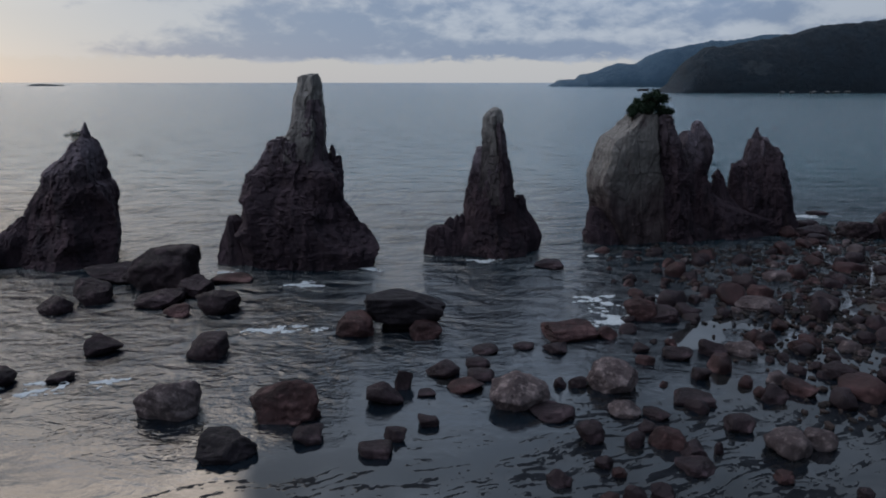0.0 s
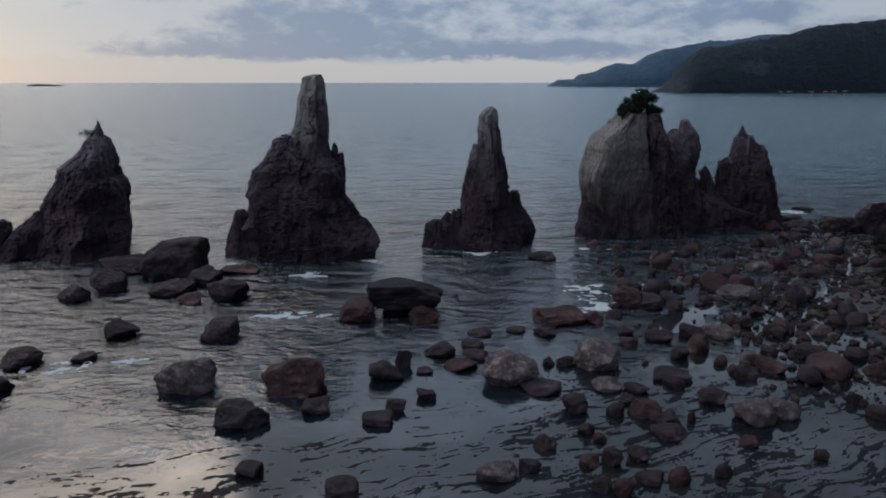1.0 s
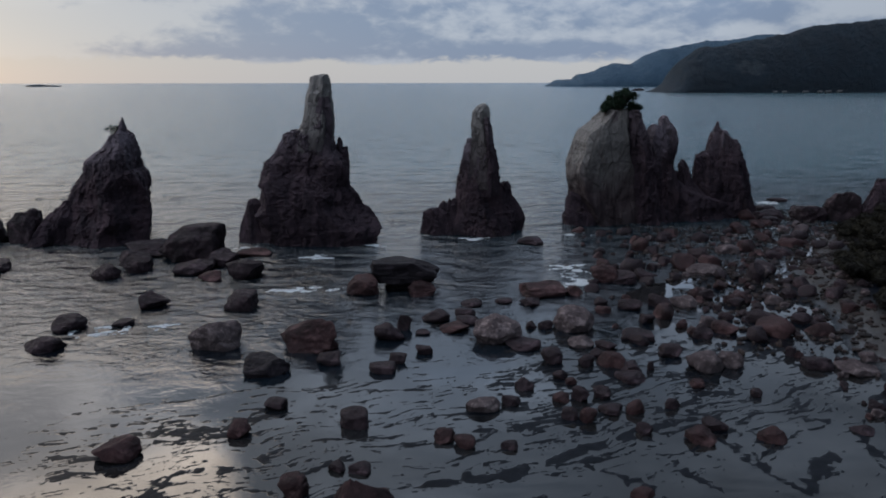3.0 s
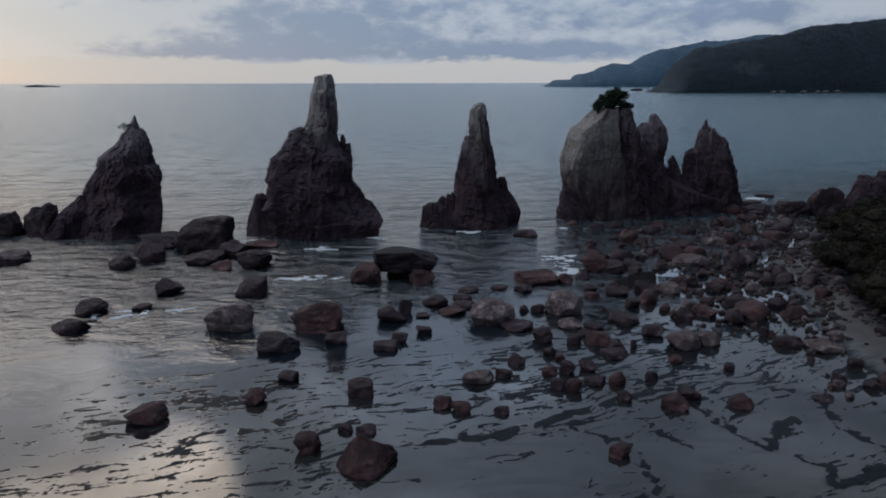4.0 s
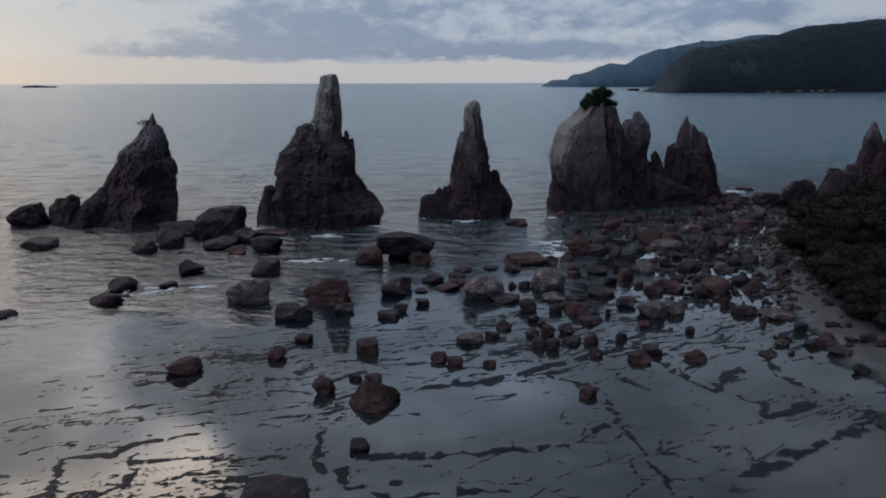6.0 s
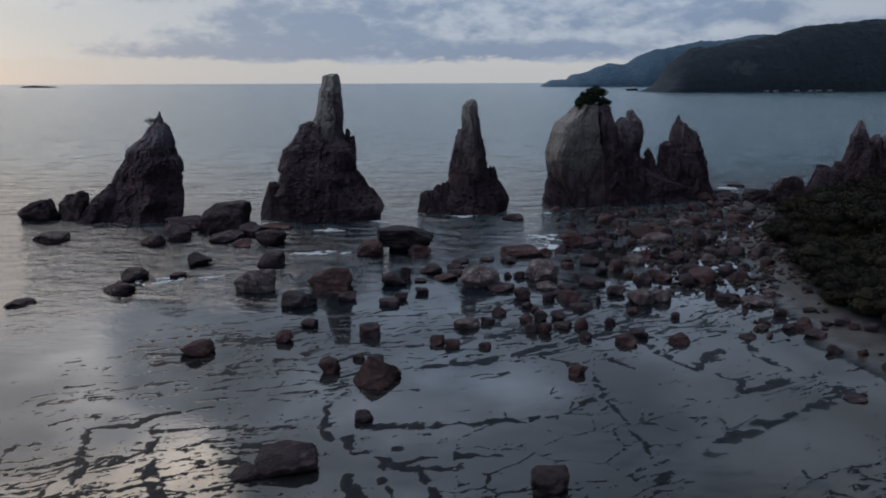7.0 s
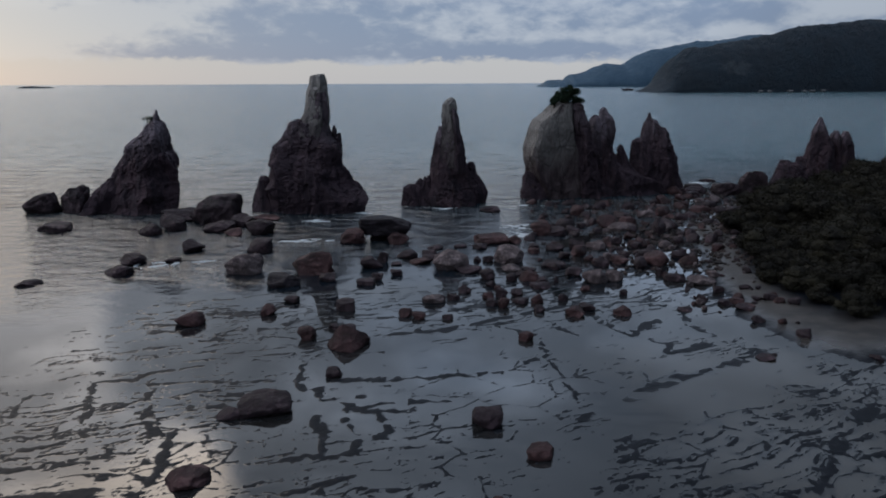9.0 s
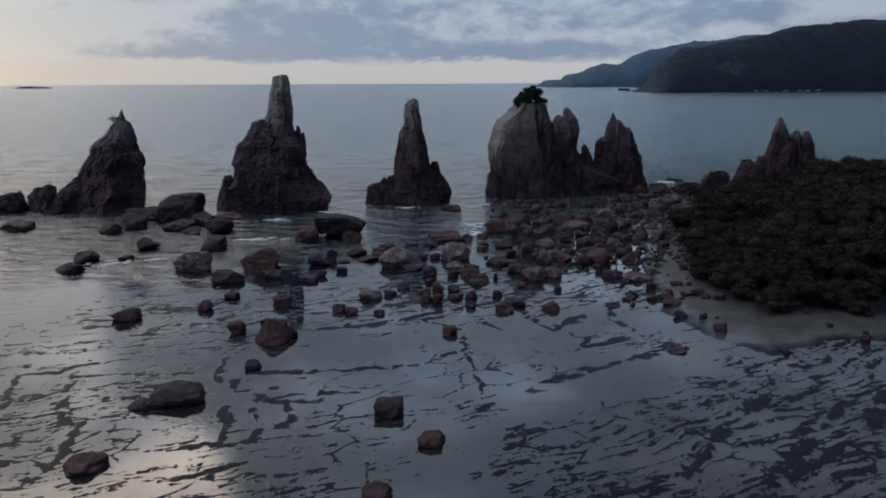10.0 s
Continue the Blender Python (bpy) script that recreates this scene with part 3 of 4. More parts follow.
def make_sea():
    xs = spread(-60, 60, 4.0, -FAR, FAR, 1.3)
    ys = spread(-40, 90, 4.0, -FAR, FAR, 1.15)
    gx, gy = np.meshgrid(xs, ys)
    # the last stretch closes up to the line of the true horizon
    v = np.stack([gx.ravel(), gy.ravel(), 12.5 * smooth(3300, FAR - 50, gy.ravel())], 1)
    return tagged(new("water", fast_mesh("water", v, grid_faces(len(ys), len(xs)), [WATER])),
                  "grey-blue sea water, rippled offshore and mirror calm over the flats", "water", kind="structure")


make_sea()


def ground_at(x, y):
    """Height of the ground at the nearest point of its sheet."""
    return float(GROUND_Z[min(np.searchsorted(GROUND_Y, y), len(GROUND_Y) - 1), min(np.searchsorted(GROUND_X, x), len(GROUND_X) - 1)])

# ------------------------------------------------------------ sea stacks


def spire(levels, y, depth, seed, rough=0.5):
    """One rock spire. levels: (height, left end, right end) from the top down; depth: front-to-back share of the width."""
    levels = sorted(levels)
    zs = np.array([a[0] for a in levels])
    lo, hi = zs[0], zs[-1]
    if lo > -1.0:
        lo -= 1.2
    widest = max(a[2] - a[1] for a in levels)
    rows = int(min(190, max(44, (hi - lo) / 0.085)))
    segs = int(min(170, max(40, widest * 26)))
    z = np.linspace(lo, hi, rows)
    xl = np.interp(z, zs, [a[1] for a in levels])
    xr = np.interp(z, zs, [a[2] for a in levels])
    cx, rx = (xl + xr) / 2, (xr - xl) / 2
    rmax = rx.max()
    ry = depth * np.minimum(rx * 0.7 + rmax * 0.3, rx * 1.6)
    a = np.linspace(0, 2 * np.pi, segs, endpoint=False)
    # broken-off faces: the outline is cut by upright planes that wander with height
    rng = np.random.RandomState(seed)
    k = 8
    way = np.arange(k) * 2 * np.pi / k + rng.uniform(-0.3, 0.3, k)
    cut = rng.uniform(0.62, 1.0, k)
    r = np.full((rows, segs), 1.12)
    for i in range(k):
        line = np.stack([z * 0.22 + 7 * i, 0 * z, 0 * z + seed], 1)
        w = way[i] + 0.35 * fbm(line, 2, seed + i)
        d = cut[i] + 0.16 * fbm(line + 31, 3, seed + i)
        r = np.minimum(r, d[:, None] / np.maximum(np.cos(a[None] - w[:, None]), 0.2))
    r = np.maximum(r, 0.35)
    sx, sy = r * np.cos(a)[None], r * np.sin(a)[None]
    far_l, far_r = -sx.min(1, keepdims=True), sx.max(1, keepdims=True)
    sx = np.where(sx > 0, sx / far_r, sx / far_l)
    px = cx[:, None] + rx[:, None] * sx
    py = y + ry[:, None] * sy
    pz = np.repeat(z[:, None], segs, 1)
    p = np.stack([px, py, pz], 2).reshape(-1, 3)
    out = np.stack([np.repeat(np.cos(a)[None], rows, 0), np.repeat(np.sin(a)[None], rows, 0), np.zeros((rows, segs))], 2).reshape(-1, 3)
    size = np.repeat(np.minimum(rx, rmax)[:, None], segs, 1).ravel()

    def chips(across, upright, wander, key):
        """Upright joint blocks that stand a little proud of or behind one another."""
        w = wander * np.stack([fbm(p * across * 0.7, 2, seed + key), fbm(p * across * 0.7, 2, seed + key + 1), fbm(p * upright * 1.5, 2, seed + key + 2)], 1)
        c = np.floor(p * np.array([across, across, upright]) + w + 0.37 * key).astype(np.int64)
        return hash3(c[:, 0], c[:, 1], c[:, 2], seed + key) - 0.5

    blocks = 0.72 * chips(0.72, 0.15, 0.5, 3) + 0.50 * chips(1.7, 0.42, 0.6, 11) + 0.28 * chips(4.2, 1.3, 0.7, 23)
    crack = smooth(0.80, 0.93, ridged(p * np.array([0.75, 0.75, 0.10]) + seed, 2, seed)) + 0.5 * smooth(0.84, 0.95, ridged(p * np.array([2.0, 2.0, 0.28]) + seed, 2, seed + 31))
    lump = fbm(p * np.array([0.40, 0.40, 0.22]) + seed, 3, seed + 3)
    fine = fbm(p * 2.6, 4, seed + 9, 0.6)
    push = -0.08 + rough * (blocks + 0.14 * lump + 0.13 * fine - 0.20 * crack)
    side = np.abs(out[:, 0])
    push = np.clip(push, -0.30 * size - 0.05, 0.15 * size + 0.05) * (1 - 0.25 * side)
    p = p + out * push[:, None]
    tip = np.repeat(smooth(0.88, 1.0, (z - lo) / (hi - lo))[:, None], segs, 1).ravel()
    crest = hash3(*(np.floor(p[:, k] * 2.1 + 0.4 * fbm(p * 1.3, 2, seed + 14 + k)).astype(np.int64) for k in (0, 1)), np.zeros(len(p), np.int64), seed + 12) - 0.5
    p[:, 2] += tip * rough * 1.1 * crest * np.clip(size, 0, 1.2)
    faces = grid_faces(rows, segs, wrap=True).tolist()
    verts = np.vstack([p, [p[-segs:].mean(0) + (0, 0, 0.12 * rough)]])
    top = len(verts) - 1
    first = (rows - 1) * segs
    faces += [(first + i, first + (i + 1) % segs, top) for i in range(segs)]
    return verts, faces


def sea_stack(spires, label):
    """A sea stack: rock masses that grow into one another. spires: (name, levels, y, depth, seed, roughness, material)."""
    root = new("sea_stack")
    lev, y = spires[0][1], spires[0][2]
    root.location = ((lev[-1][1] + lev[-1][2]) / 2, y, -1.0)
    for name, levels, y, depth, seed, rough, paint in spires:
        v, f = spire(levels, y, depth, seed, rough)
        me = mesh_from(name, v - np.array(root.location), f, [paint], True)
        me.set_sharp_from_angle(angle=radians(30))
        new(name, me).parent = root
    return tagged(root, label, "sea stack", group="row of sea stacks")


sea_stack([
    ("peak", [(12.5, -32.20, -31.97), (11.8, -32.47, -31.83), (11.1, -32.99, -31.61), (10.7, -33.58, -31.18), (10.0, -34.04, -30.94), (9.5, -34.54, -30.90), (8.8, -35.55, -30.93), (8.0, -36.58, -30.98), (7.4, -36.88, -30.94), (7.0, -37.04, -30.34), (6.1, -37.61, -30.18), (5.3, -38.01, -30.06), (4.1, -38.51, -29.88), (2.5, -39.63, -29.62), (0.8, -40.72, -29.70), (-1.8, -42.48, -29.80)], 59.8, 0.9, 3, 0.5, STREAKED),
    ("shoulder", [(4.2, -38.37, -37.62), (3.6, -38.90, -37.08), (3.0, -39.64, -36.63), (2.7, -40.00, -36.12), (2.0, -40.66, -35.69), (0.8, -41.92, -35.30), (-1.5, -44.03, -34.95)], 58.5, 0.9, 8, 0.5, STACK_DARK),
], "dark pyramid-shaped sea stack with a pointed top")

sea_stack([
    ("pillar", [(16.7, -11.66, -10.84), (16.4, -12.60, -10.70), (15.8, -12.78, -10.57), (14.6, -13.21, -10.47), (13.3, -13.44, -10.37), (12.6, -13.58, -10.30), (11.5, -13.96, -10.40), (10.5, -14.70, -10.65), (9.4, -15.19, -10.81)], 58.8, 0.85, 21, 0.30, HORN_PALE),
    # right side away from the sun: its shade put into darker rock colour
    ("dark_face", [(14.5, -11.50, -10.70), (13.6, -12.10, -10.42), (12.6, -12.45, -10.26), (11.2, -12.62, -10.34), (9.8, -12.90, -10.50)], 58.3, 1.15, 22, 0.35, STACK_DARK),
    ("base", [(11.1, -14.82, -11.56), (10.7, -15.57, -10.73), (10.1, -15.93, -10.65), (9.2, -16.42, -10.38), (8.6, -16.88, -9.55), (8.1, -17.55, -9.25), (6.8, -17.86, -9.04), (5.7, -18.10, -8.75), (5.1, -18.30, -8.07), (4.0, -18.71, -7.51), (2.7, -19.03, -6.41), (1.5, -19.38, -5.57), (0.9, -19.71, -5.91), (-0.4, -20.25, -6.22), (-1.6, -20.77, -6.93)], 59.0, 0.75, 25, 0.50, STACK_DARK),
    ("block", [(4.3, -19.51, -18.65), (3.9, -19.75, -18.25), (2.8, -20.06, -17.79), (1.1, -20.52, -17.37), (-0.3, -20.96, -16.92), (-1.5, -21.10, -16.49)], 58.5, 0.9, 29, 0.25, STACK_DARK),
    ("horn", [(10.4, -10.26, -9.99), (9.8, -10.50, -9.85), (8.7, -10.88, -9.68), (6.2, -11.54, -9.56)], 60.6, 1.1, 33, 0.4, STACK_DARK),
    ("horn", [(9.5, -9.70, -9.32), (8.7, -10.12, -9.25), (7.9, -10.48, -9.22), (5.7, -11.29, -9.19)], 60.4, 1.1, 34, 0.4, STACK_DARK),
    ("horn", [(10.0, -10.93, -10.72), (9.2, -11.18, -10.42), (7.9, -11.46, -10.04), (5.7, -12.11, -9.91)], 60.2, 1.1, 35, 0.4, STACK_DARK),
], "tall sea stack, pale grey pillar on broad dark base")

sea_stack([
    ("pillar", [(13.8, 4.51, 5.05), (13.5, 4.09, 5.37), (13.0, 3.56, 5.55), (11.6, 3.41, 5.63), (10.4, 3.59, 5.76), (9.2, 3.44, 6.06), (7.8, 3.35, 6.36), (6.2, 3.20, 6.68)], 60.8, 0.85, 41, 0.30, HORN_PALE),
    # the pillar's shaded right side again, given by darker rock
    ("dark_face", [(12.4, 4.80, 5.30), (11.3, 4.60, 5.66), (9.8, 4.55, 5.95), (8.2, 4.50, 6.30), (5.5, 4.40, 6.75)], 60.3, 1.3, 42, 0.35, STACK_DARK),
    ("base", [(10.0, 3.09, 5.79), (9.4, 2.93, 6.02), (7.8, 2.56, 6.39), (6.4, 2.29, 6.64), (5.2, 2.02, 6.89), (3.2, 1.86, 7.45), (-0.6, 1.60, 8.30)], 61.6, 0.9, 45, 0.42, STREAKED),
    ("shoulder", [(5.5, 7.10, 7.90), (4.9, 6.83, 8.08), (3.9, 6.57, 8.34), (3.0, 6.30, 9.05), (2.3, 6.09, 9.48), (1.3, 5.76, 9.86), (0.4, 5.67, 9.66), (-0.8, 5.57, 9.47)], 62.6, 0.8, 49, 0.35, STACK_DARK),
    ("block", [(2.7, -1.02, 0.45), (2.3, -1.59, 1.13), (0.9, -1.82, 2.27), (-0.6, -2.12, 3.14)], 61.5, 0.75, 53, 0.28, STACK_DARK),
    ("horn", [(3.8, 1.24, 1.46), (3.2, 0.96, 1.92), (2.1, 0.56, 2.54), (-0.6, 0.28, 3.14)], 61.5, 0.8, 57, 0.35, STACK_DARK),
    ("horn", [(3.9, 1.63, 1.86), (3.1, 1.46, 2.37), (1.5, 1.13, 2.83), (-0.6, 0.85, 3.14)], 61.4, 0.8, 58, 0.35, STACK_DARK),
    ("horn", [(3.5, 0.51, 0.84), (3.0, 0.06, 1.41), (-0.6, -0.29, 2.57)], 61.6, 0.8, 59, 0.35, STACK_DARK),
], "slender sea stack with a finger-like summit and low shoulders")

sea_stack([
    ("pale_face", [(12.9, 18.72, 21.60), (12.5, 18.40, 21.70), (11.6, 17.38, 21.75), (10.6, 16.13, 21.80), (9.4, 15.59, 22.00), (8.2, 15.30, 22.20), (7.0, 15.00, 22.45), (5.2, 15.09, 22.80), (3.8, 15.40, 23.10), (2.1, 15.37, 23.50), (-1.1, 15.29, 24.20)], 67.4, 0.78, 61, 0.22, STACK_PALE),
    ("rib", [(12.7, 20.95, 22.75), (11.5, 20.90, 23.14), (10.4, 21.00, 23.65), (7.1, 21.50, 24.82), (3.0, 22.10, 25.80), (-1.1, 22.40, 26.74)], 66.6, 1.0, 79, 0.5, STACK_DARK),
    ("block", [(3.7, 15.04, 15.71), (3.1, 14.77, 16.95), (2.2, 14.63, 18.22), (0.7, 14.58, 19.53), (-0.8, 14.53, 20.24)], 66.2, 0.8, 64, 0.3, STACK_DARK),
    ("spire", [(12.2, 25.84, 26.20), (11.9, 25.57, 26.59), (11.3, 25.50, 27.13), (10.6, 25.44, 27.62), (9.4, 25.36, 27.98), (8.4, 25.33, 27.96), (6.9, 25.20, 27.79), (5.0, 24.80, 28.28), (-1.4, 24.20, 30.40)], 68.4, 0.8, 67, 0.38, STREAKED),
    ("horn", [(11.2, 24.64, 25.24), (10.9, 24.43, 25.76), (10.0, 24.10, 26.32), (6.9, 23.60, 27.21), (-1.0, 23.00, 28.00)], 68.0, 0.8, 99, 0.38, STREAKED),
    ("horn", [(7.1, 28.82, 29.19), (6.6, 28.50, 29.61), (5.6, 28.40, 30.02), (3.0, 28.27, 31.10), (-1.6, 28.00, 32.53)], 69.2, 0.8, 71, 0.38, STACK_DARK),
    ("spire", [(11.4, 33.09, 33.34), (10.8, 32.84, 33.59), (10.0, 32.49, 34.55), (9.0, 32.29, 35.80), (7.9, 31.97, 36.31), (6.6, 31.66, 36.78), (5.6, 31.39, 37.47), (5.1, 31.31, 37.91), (3.4, 31.11, 38.13), (2.0, 31.12, 38.56), (-1.5, 31.20, 39.10)], 70.4, 0.7, 75, 0.45, STACK_DARK),
    ("horn", [(10.4, 33.58, 34.08), (9.8, 33.40, 34.46), (6.6, 33.25, 35.76)], 70.0, 0.9, 97, 0.4, STREAKED),
    ("horn", [(9.3, 34.97, 35.79), (8.7, 34.80, 36.18), (6.6, 34.79, 36.88), (3.4, 34.52, 38.10)], 70.6, 0.9, 95, 0.45, STACK_DARK),
    ("shoulder", [(7.9, 31.57, 32.07), (7.4, 30.87, 32.63), (6.6, 30.63, 33.34), (4.7, 30.57, 34.19), (-1.5, 31.10, 35.57)], 70.2, 0.8, 103, 0.4, STACK_DARK),
    ("base", [(7.6, 23.40, 26.40), (6.0, 22.80, 28.20), (4.3, 22.00, 30.60), (3.0, 21.40, 33.50), (1.6, 20.83, 37.13), (-1.8, 20.20, 38.84)], 69.6, 0.42, 105, 0.5, STACK_DARK),
], "broad sea stack with a pale rounded face and jagged dark spires")

sea_stack([
    ("spire", [(10.9, 55.28, 55.83), (10.1, 54.98, 56.32), (8.7, 54.51, 56.97), (6.6, 53.95, 58.11), (5.2, 53.60, 58.77), (0.6, 53.10, 60.00)], 66.5, 0.8, 83, 0.42, STREAKED),
    ("horn", [(8.9, 59.36, 59.92), (8.3, 58.97, 60.25), (6.9, 58.67, 60.92), (3.5, 58.61, 61.53), (0.9, 58.40, 62.00)], 67.0, 0.9, 87, 0.4, STREAKED),
    ("horn", [(9.0, 57.97, 58.45), (8.0, 57.45, 59.05), (3.6, 57.21, 60.61), (0.5, 57.00, 61.00)], 66.8, 0.8, 101, 0.4, STREAKED),
    ("shoulder", [(5.0, 51.01, 51.65), (4.4, 50.59, 53.58), (2.8, 49.95, 55.96), (0.5, 49.20, 57.62)], 67.0, 0.7, 91, 0.45, STACK_DARK),
    ("horn", [(5.5, 53.02, 53.82), (4.4, 52.58, 55.55), (1.2, 51.72, 57.40)], 66.6, 0.8, 93, 0.4, STREAKED),
], "jagged sea stack with pale streaks behind dark scrub")

# ------------------------------------------------------------ boulders


def ball(steps):
    bm = bmesh.new()
    bmesh.ops.create_icosphere(bm, subdivisions=steps, radius=1.0)
    bm.verts.ensure_lookup_table()
    v = np.array([a.co[:] for a in bm.verts])
    f = [tuple(a.index for a in q.verts) for q in bm.faces]
    bm.free()
    return v, f


BALL_FINE, BALL_MID, BALL_ROUGH = ball(5), ball(4), ball(3)


def rock_shape(width, depth, height, seed, angular, fine=True, boxy=0.0, peak=0.0, wedge=0.0):
    """A boulder: a ball cut by random planes, worn at the edges, with lumps and pits. Its base sits below z = 0. wedge tilts its top."""
    v0, faces = (BALL_FINE if width > 2.3 else BALL_MID) if fine else BALL_ROUGH
    v = v0 * (1 - boxy) + v0 / np.abs(v0).max(1, keepdims=True) * boxy * 0.86
    rng = np.random.RandomState(seed)
    for _ in range(10):
        n = rng.normal(size=3)
        n /= np.linalg.norm(n)
        cut = (rng.uniform(0.42, 0.86) if angular > 0.5 else rng.uniform(0.60, 0.95)) + 0.28 * boxy
        over = np.maximum(v @ n - cut, 0)
        v = v - n * (over * (0.70 + 0.28 * angular))[:, None]
    v = v + v0 * (0.085 * fbm(v * 1.3 + seed, 3, seed) + 0.045 * fbm(v * 4.0 + seed, 4, seed + 3, 0.6))[:, None]
    v = v + v0 * (-0.06 * smooth(0.80, 0.95, ridged(v * np.array([1.7, 1.7, 2.6]) + seed, 3, seed + 7)))[:, None]
    c = np.floor(v * np.array([2.1, 2.1, 2.6]) + 0.6 * np.stack([fbm(v * 1.6 + k, 2, seed + 40 + k) for k in range(3)], 1) + 0.3 * seed).astype(np.int64)
    v = v + v0 * (0.075 * (hash3(c[:, 0], c[:, 1], c[:, 2], seed) - 0.5))[:, None]
    if peak:
        up = np.clip((v[:, 2] + 0.3) / 1.3, 0, 1)
        v[:, :2] *= (1 - peak * up)[:, None]
        v[:, 0] -= 0.35 * peak * up
    if wedge:
        v[:, 2] = np.where(v[:, 2] > 0, v[:, 2] * (1 + wedge * np.clip(v[:, 0], -1, 1)), v[:, 2])
        v[:, 0] += 0.35 * wedge * np.clip(v[:, 2], 0, 2)
    lo, hi = v.min(0), v.max(0)
    v = (v - (lo + hi) / 2) / (hi - lo)
    return v * np.array([width, depth, height * 1.45]) + np.array([0, 0, height - 0.725 * height]), faces


BOULDER_LOOK = {
    "g": (GREY_STONE, 0.45, "pale grey rounded boulder standing in shallow water"),
    "d": (DARK_STONE, 0.75, "dark wet angular boulder standing in shallow water"),
    "k": (BLACK_STONE, 0.8, "black weed-covered block-shaped boulder in shallow water"),
    "p": (RED_STONE, 0.8, "reddish-brown peaked boulder standing in shallow water"),
    "q": (DARK_STONE, 0.8, "dark wet peaked boulder standing in shallow water"),
    "b": (DARK_STONE, 0.8, "dark wet block-shaped boulder standing in shallow water"),
    "r": (RED_STONE, 0.65, "reddish-brown boulder standing in shallow water"),
}
boulder_count = 0


def boulder(x, y, width, depth, height, look_key, turn=None, label="", wedge=0.0):
    global boulder_count
    boulder_count += 1
    paint, angular, words = BOULDER_LOOK[look_key]
    v, f = rock_shape(width, depth, height, 100 + boulder_count, angular, boxy={"k": 0.9, "b": 0.85, "d": 0.3, "r": 0.25}.get(look_key, 0.0), peak={"p": 0.85, "q": 0.6}.get(look_key, 0.0), wedge=wedge)
    rng = random.Random(boulder_count)
    ob = new("boulder", mesh_from("boulder", v, f, [paint], True))
    z = max(0.0, ground_at(x, y))
    ob.matrix_world = pose(x, y, z, 0, 0, rng.uniform(-14, 14) if turn is None else turn)
    return tagged(ob, label or words, "boulder", group="boulders on the tidal flat")


slab = boulder(-2.6, 41.9, 5.6, 3.1, 1.3, "k", 2, "large dark flat-topped slab resting on two boulders")
slab.location.z = 1.12
boulder(-2.4, 42.3, 3.8, 2.4, 0.95, "k", 5, "black boulder wedged under a large slab")
boulder(-23.0, 51.6, 5.7, 4.6, 3.25, "b", 0, "big dark slanting boulder beside a sea stack", wedge=0.10)
boulder(-27.6, 52.6, 4.6, 3.4, 1.3, "d", 10, "low dark boulder beside a sea stack")
boulder(-46.8, 58.0, 4.6, 3.6, 2.6, "d", 4, "dark angular outcrop at the water's edge", wedge=0.5)
boulder(-43.1, 58.4, 3.4, 3.2, 3.3, "d", -6, "dark wedge-shaped outcrop at the water's edge", wedge=0.5)
boulder(-17.6, 52.3, 3.6, 2.2, 0.55, "r", 2, "low flat reddish slab awash at the foot of a stack")
boulder(47.8, 68.0, 3.8, 3.2, 3.5, "d", 0, "dark rounded boulder on the rocky spit")
boulder(44.3, 68.5, 4.2, 3.0, 1.8, "d", 0, "dark low boulder on the rocky spit")
boulder(39.8, 69.0, 3.9, 2.6, 1.1, "d", 0, "dark low boulder on the rocky spit")
boulder(-13.80, 30.12, 3.35, 2.85, 1.69, "g")
boulder(-9.58, 26.13, 2.65, 2.1, 0.85, "k", 0)
boulder(-7.85, 29.98, 3.75, 3.0, 1.80, "r", 0, "reddish-brown wedge-shaped boulder standing in shallow water", wedge=0.40)
boulder(-7.24, 28.76, 0.85, 0.78, 0.24, "r")
boulder(-6.25, 27.34, 1.51, 1.39, 0.57, "d")
boulder(-3.01, 26.18, 1.56, 1.24, 0.42, "b")
boulder(-2.22, 27.38, 1.12, 0.87, 0.53, "d")
boulder(-0.69, 28.74, 1.13, 1.09, 0.49, "d")
boulder(-0.88, 31.84, 1.03, 0.86, 0.25, "d")
boulder(-3.04, 31.11, 1.96, 1.63, 1.03, "q")
boulder(-2.11, 32.74, 0.99, 0.99, 0.99, "d")
boulder(0.06, 34.28, 1.91, 1.69, 0.70, "d")
boulder(-5.78, 40.58, 2.60, 2.50, 1.39, "r")
boulder(-1.13, 40.15, 2.17, 1.92, 1.05, "r")
boulder(-14.27, 37.07, 2.26, 2.08, 1.25, "b")
boulder(-20.62, 37.29, 2.07, 1.68, 1.15, "q")
boulder(-21.23, 33.60, 1.37, 1.26, 0.33, "d")
boulder(-24.41, 29.80, 2.58, 2.51, 0.82, "d")
boulder(-24.71, 32.89, 2.38, 2.13, 0.90, "d")
boulder(-19.25, 48.85, 2.59, 2.45, 1.37, "d")
boulder(-16.27, 45.10, 3.03, 2.81, 1.56, "d")
boulder(-18.73, 44.13, 1.96, 1.56, 0.79, "r")
boulder(-21.11, 46.56, 3.46, 3.28, 1.11, "d")
boulder(-27.93, 44.90, 2.45, 2.23, 1.22, "d")
boulder(-26.33, 47.07, 2.86, 2.42, 1.73, "d")
boulder(-13.94, 17.42, 2.04, 1.61, 0.74, "r")
boulder(-9.12, 19.26, 1.15, 1.11, 0.67, "r")
boulder(-3.86, 20.09, 1.39, 1.23, 0.72, "b")
boulder(-8.06, 21.85, 1.19, 1.12, 0.47, "d")
boulder(-4.13, 16.33, 0.76, 0.74, 0.32, "d")
boulder(-3.14, 16.19, 0.98, 0.92, 0.33, "d")
boulder(-2.82, 13.38, 2.6, 2.3, 1.35, "p", 0, wedge=-0.2)
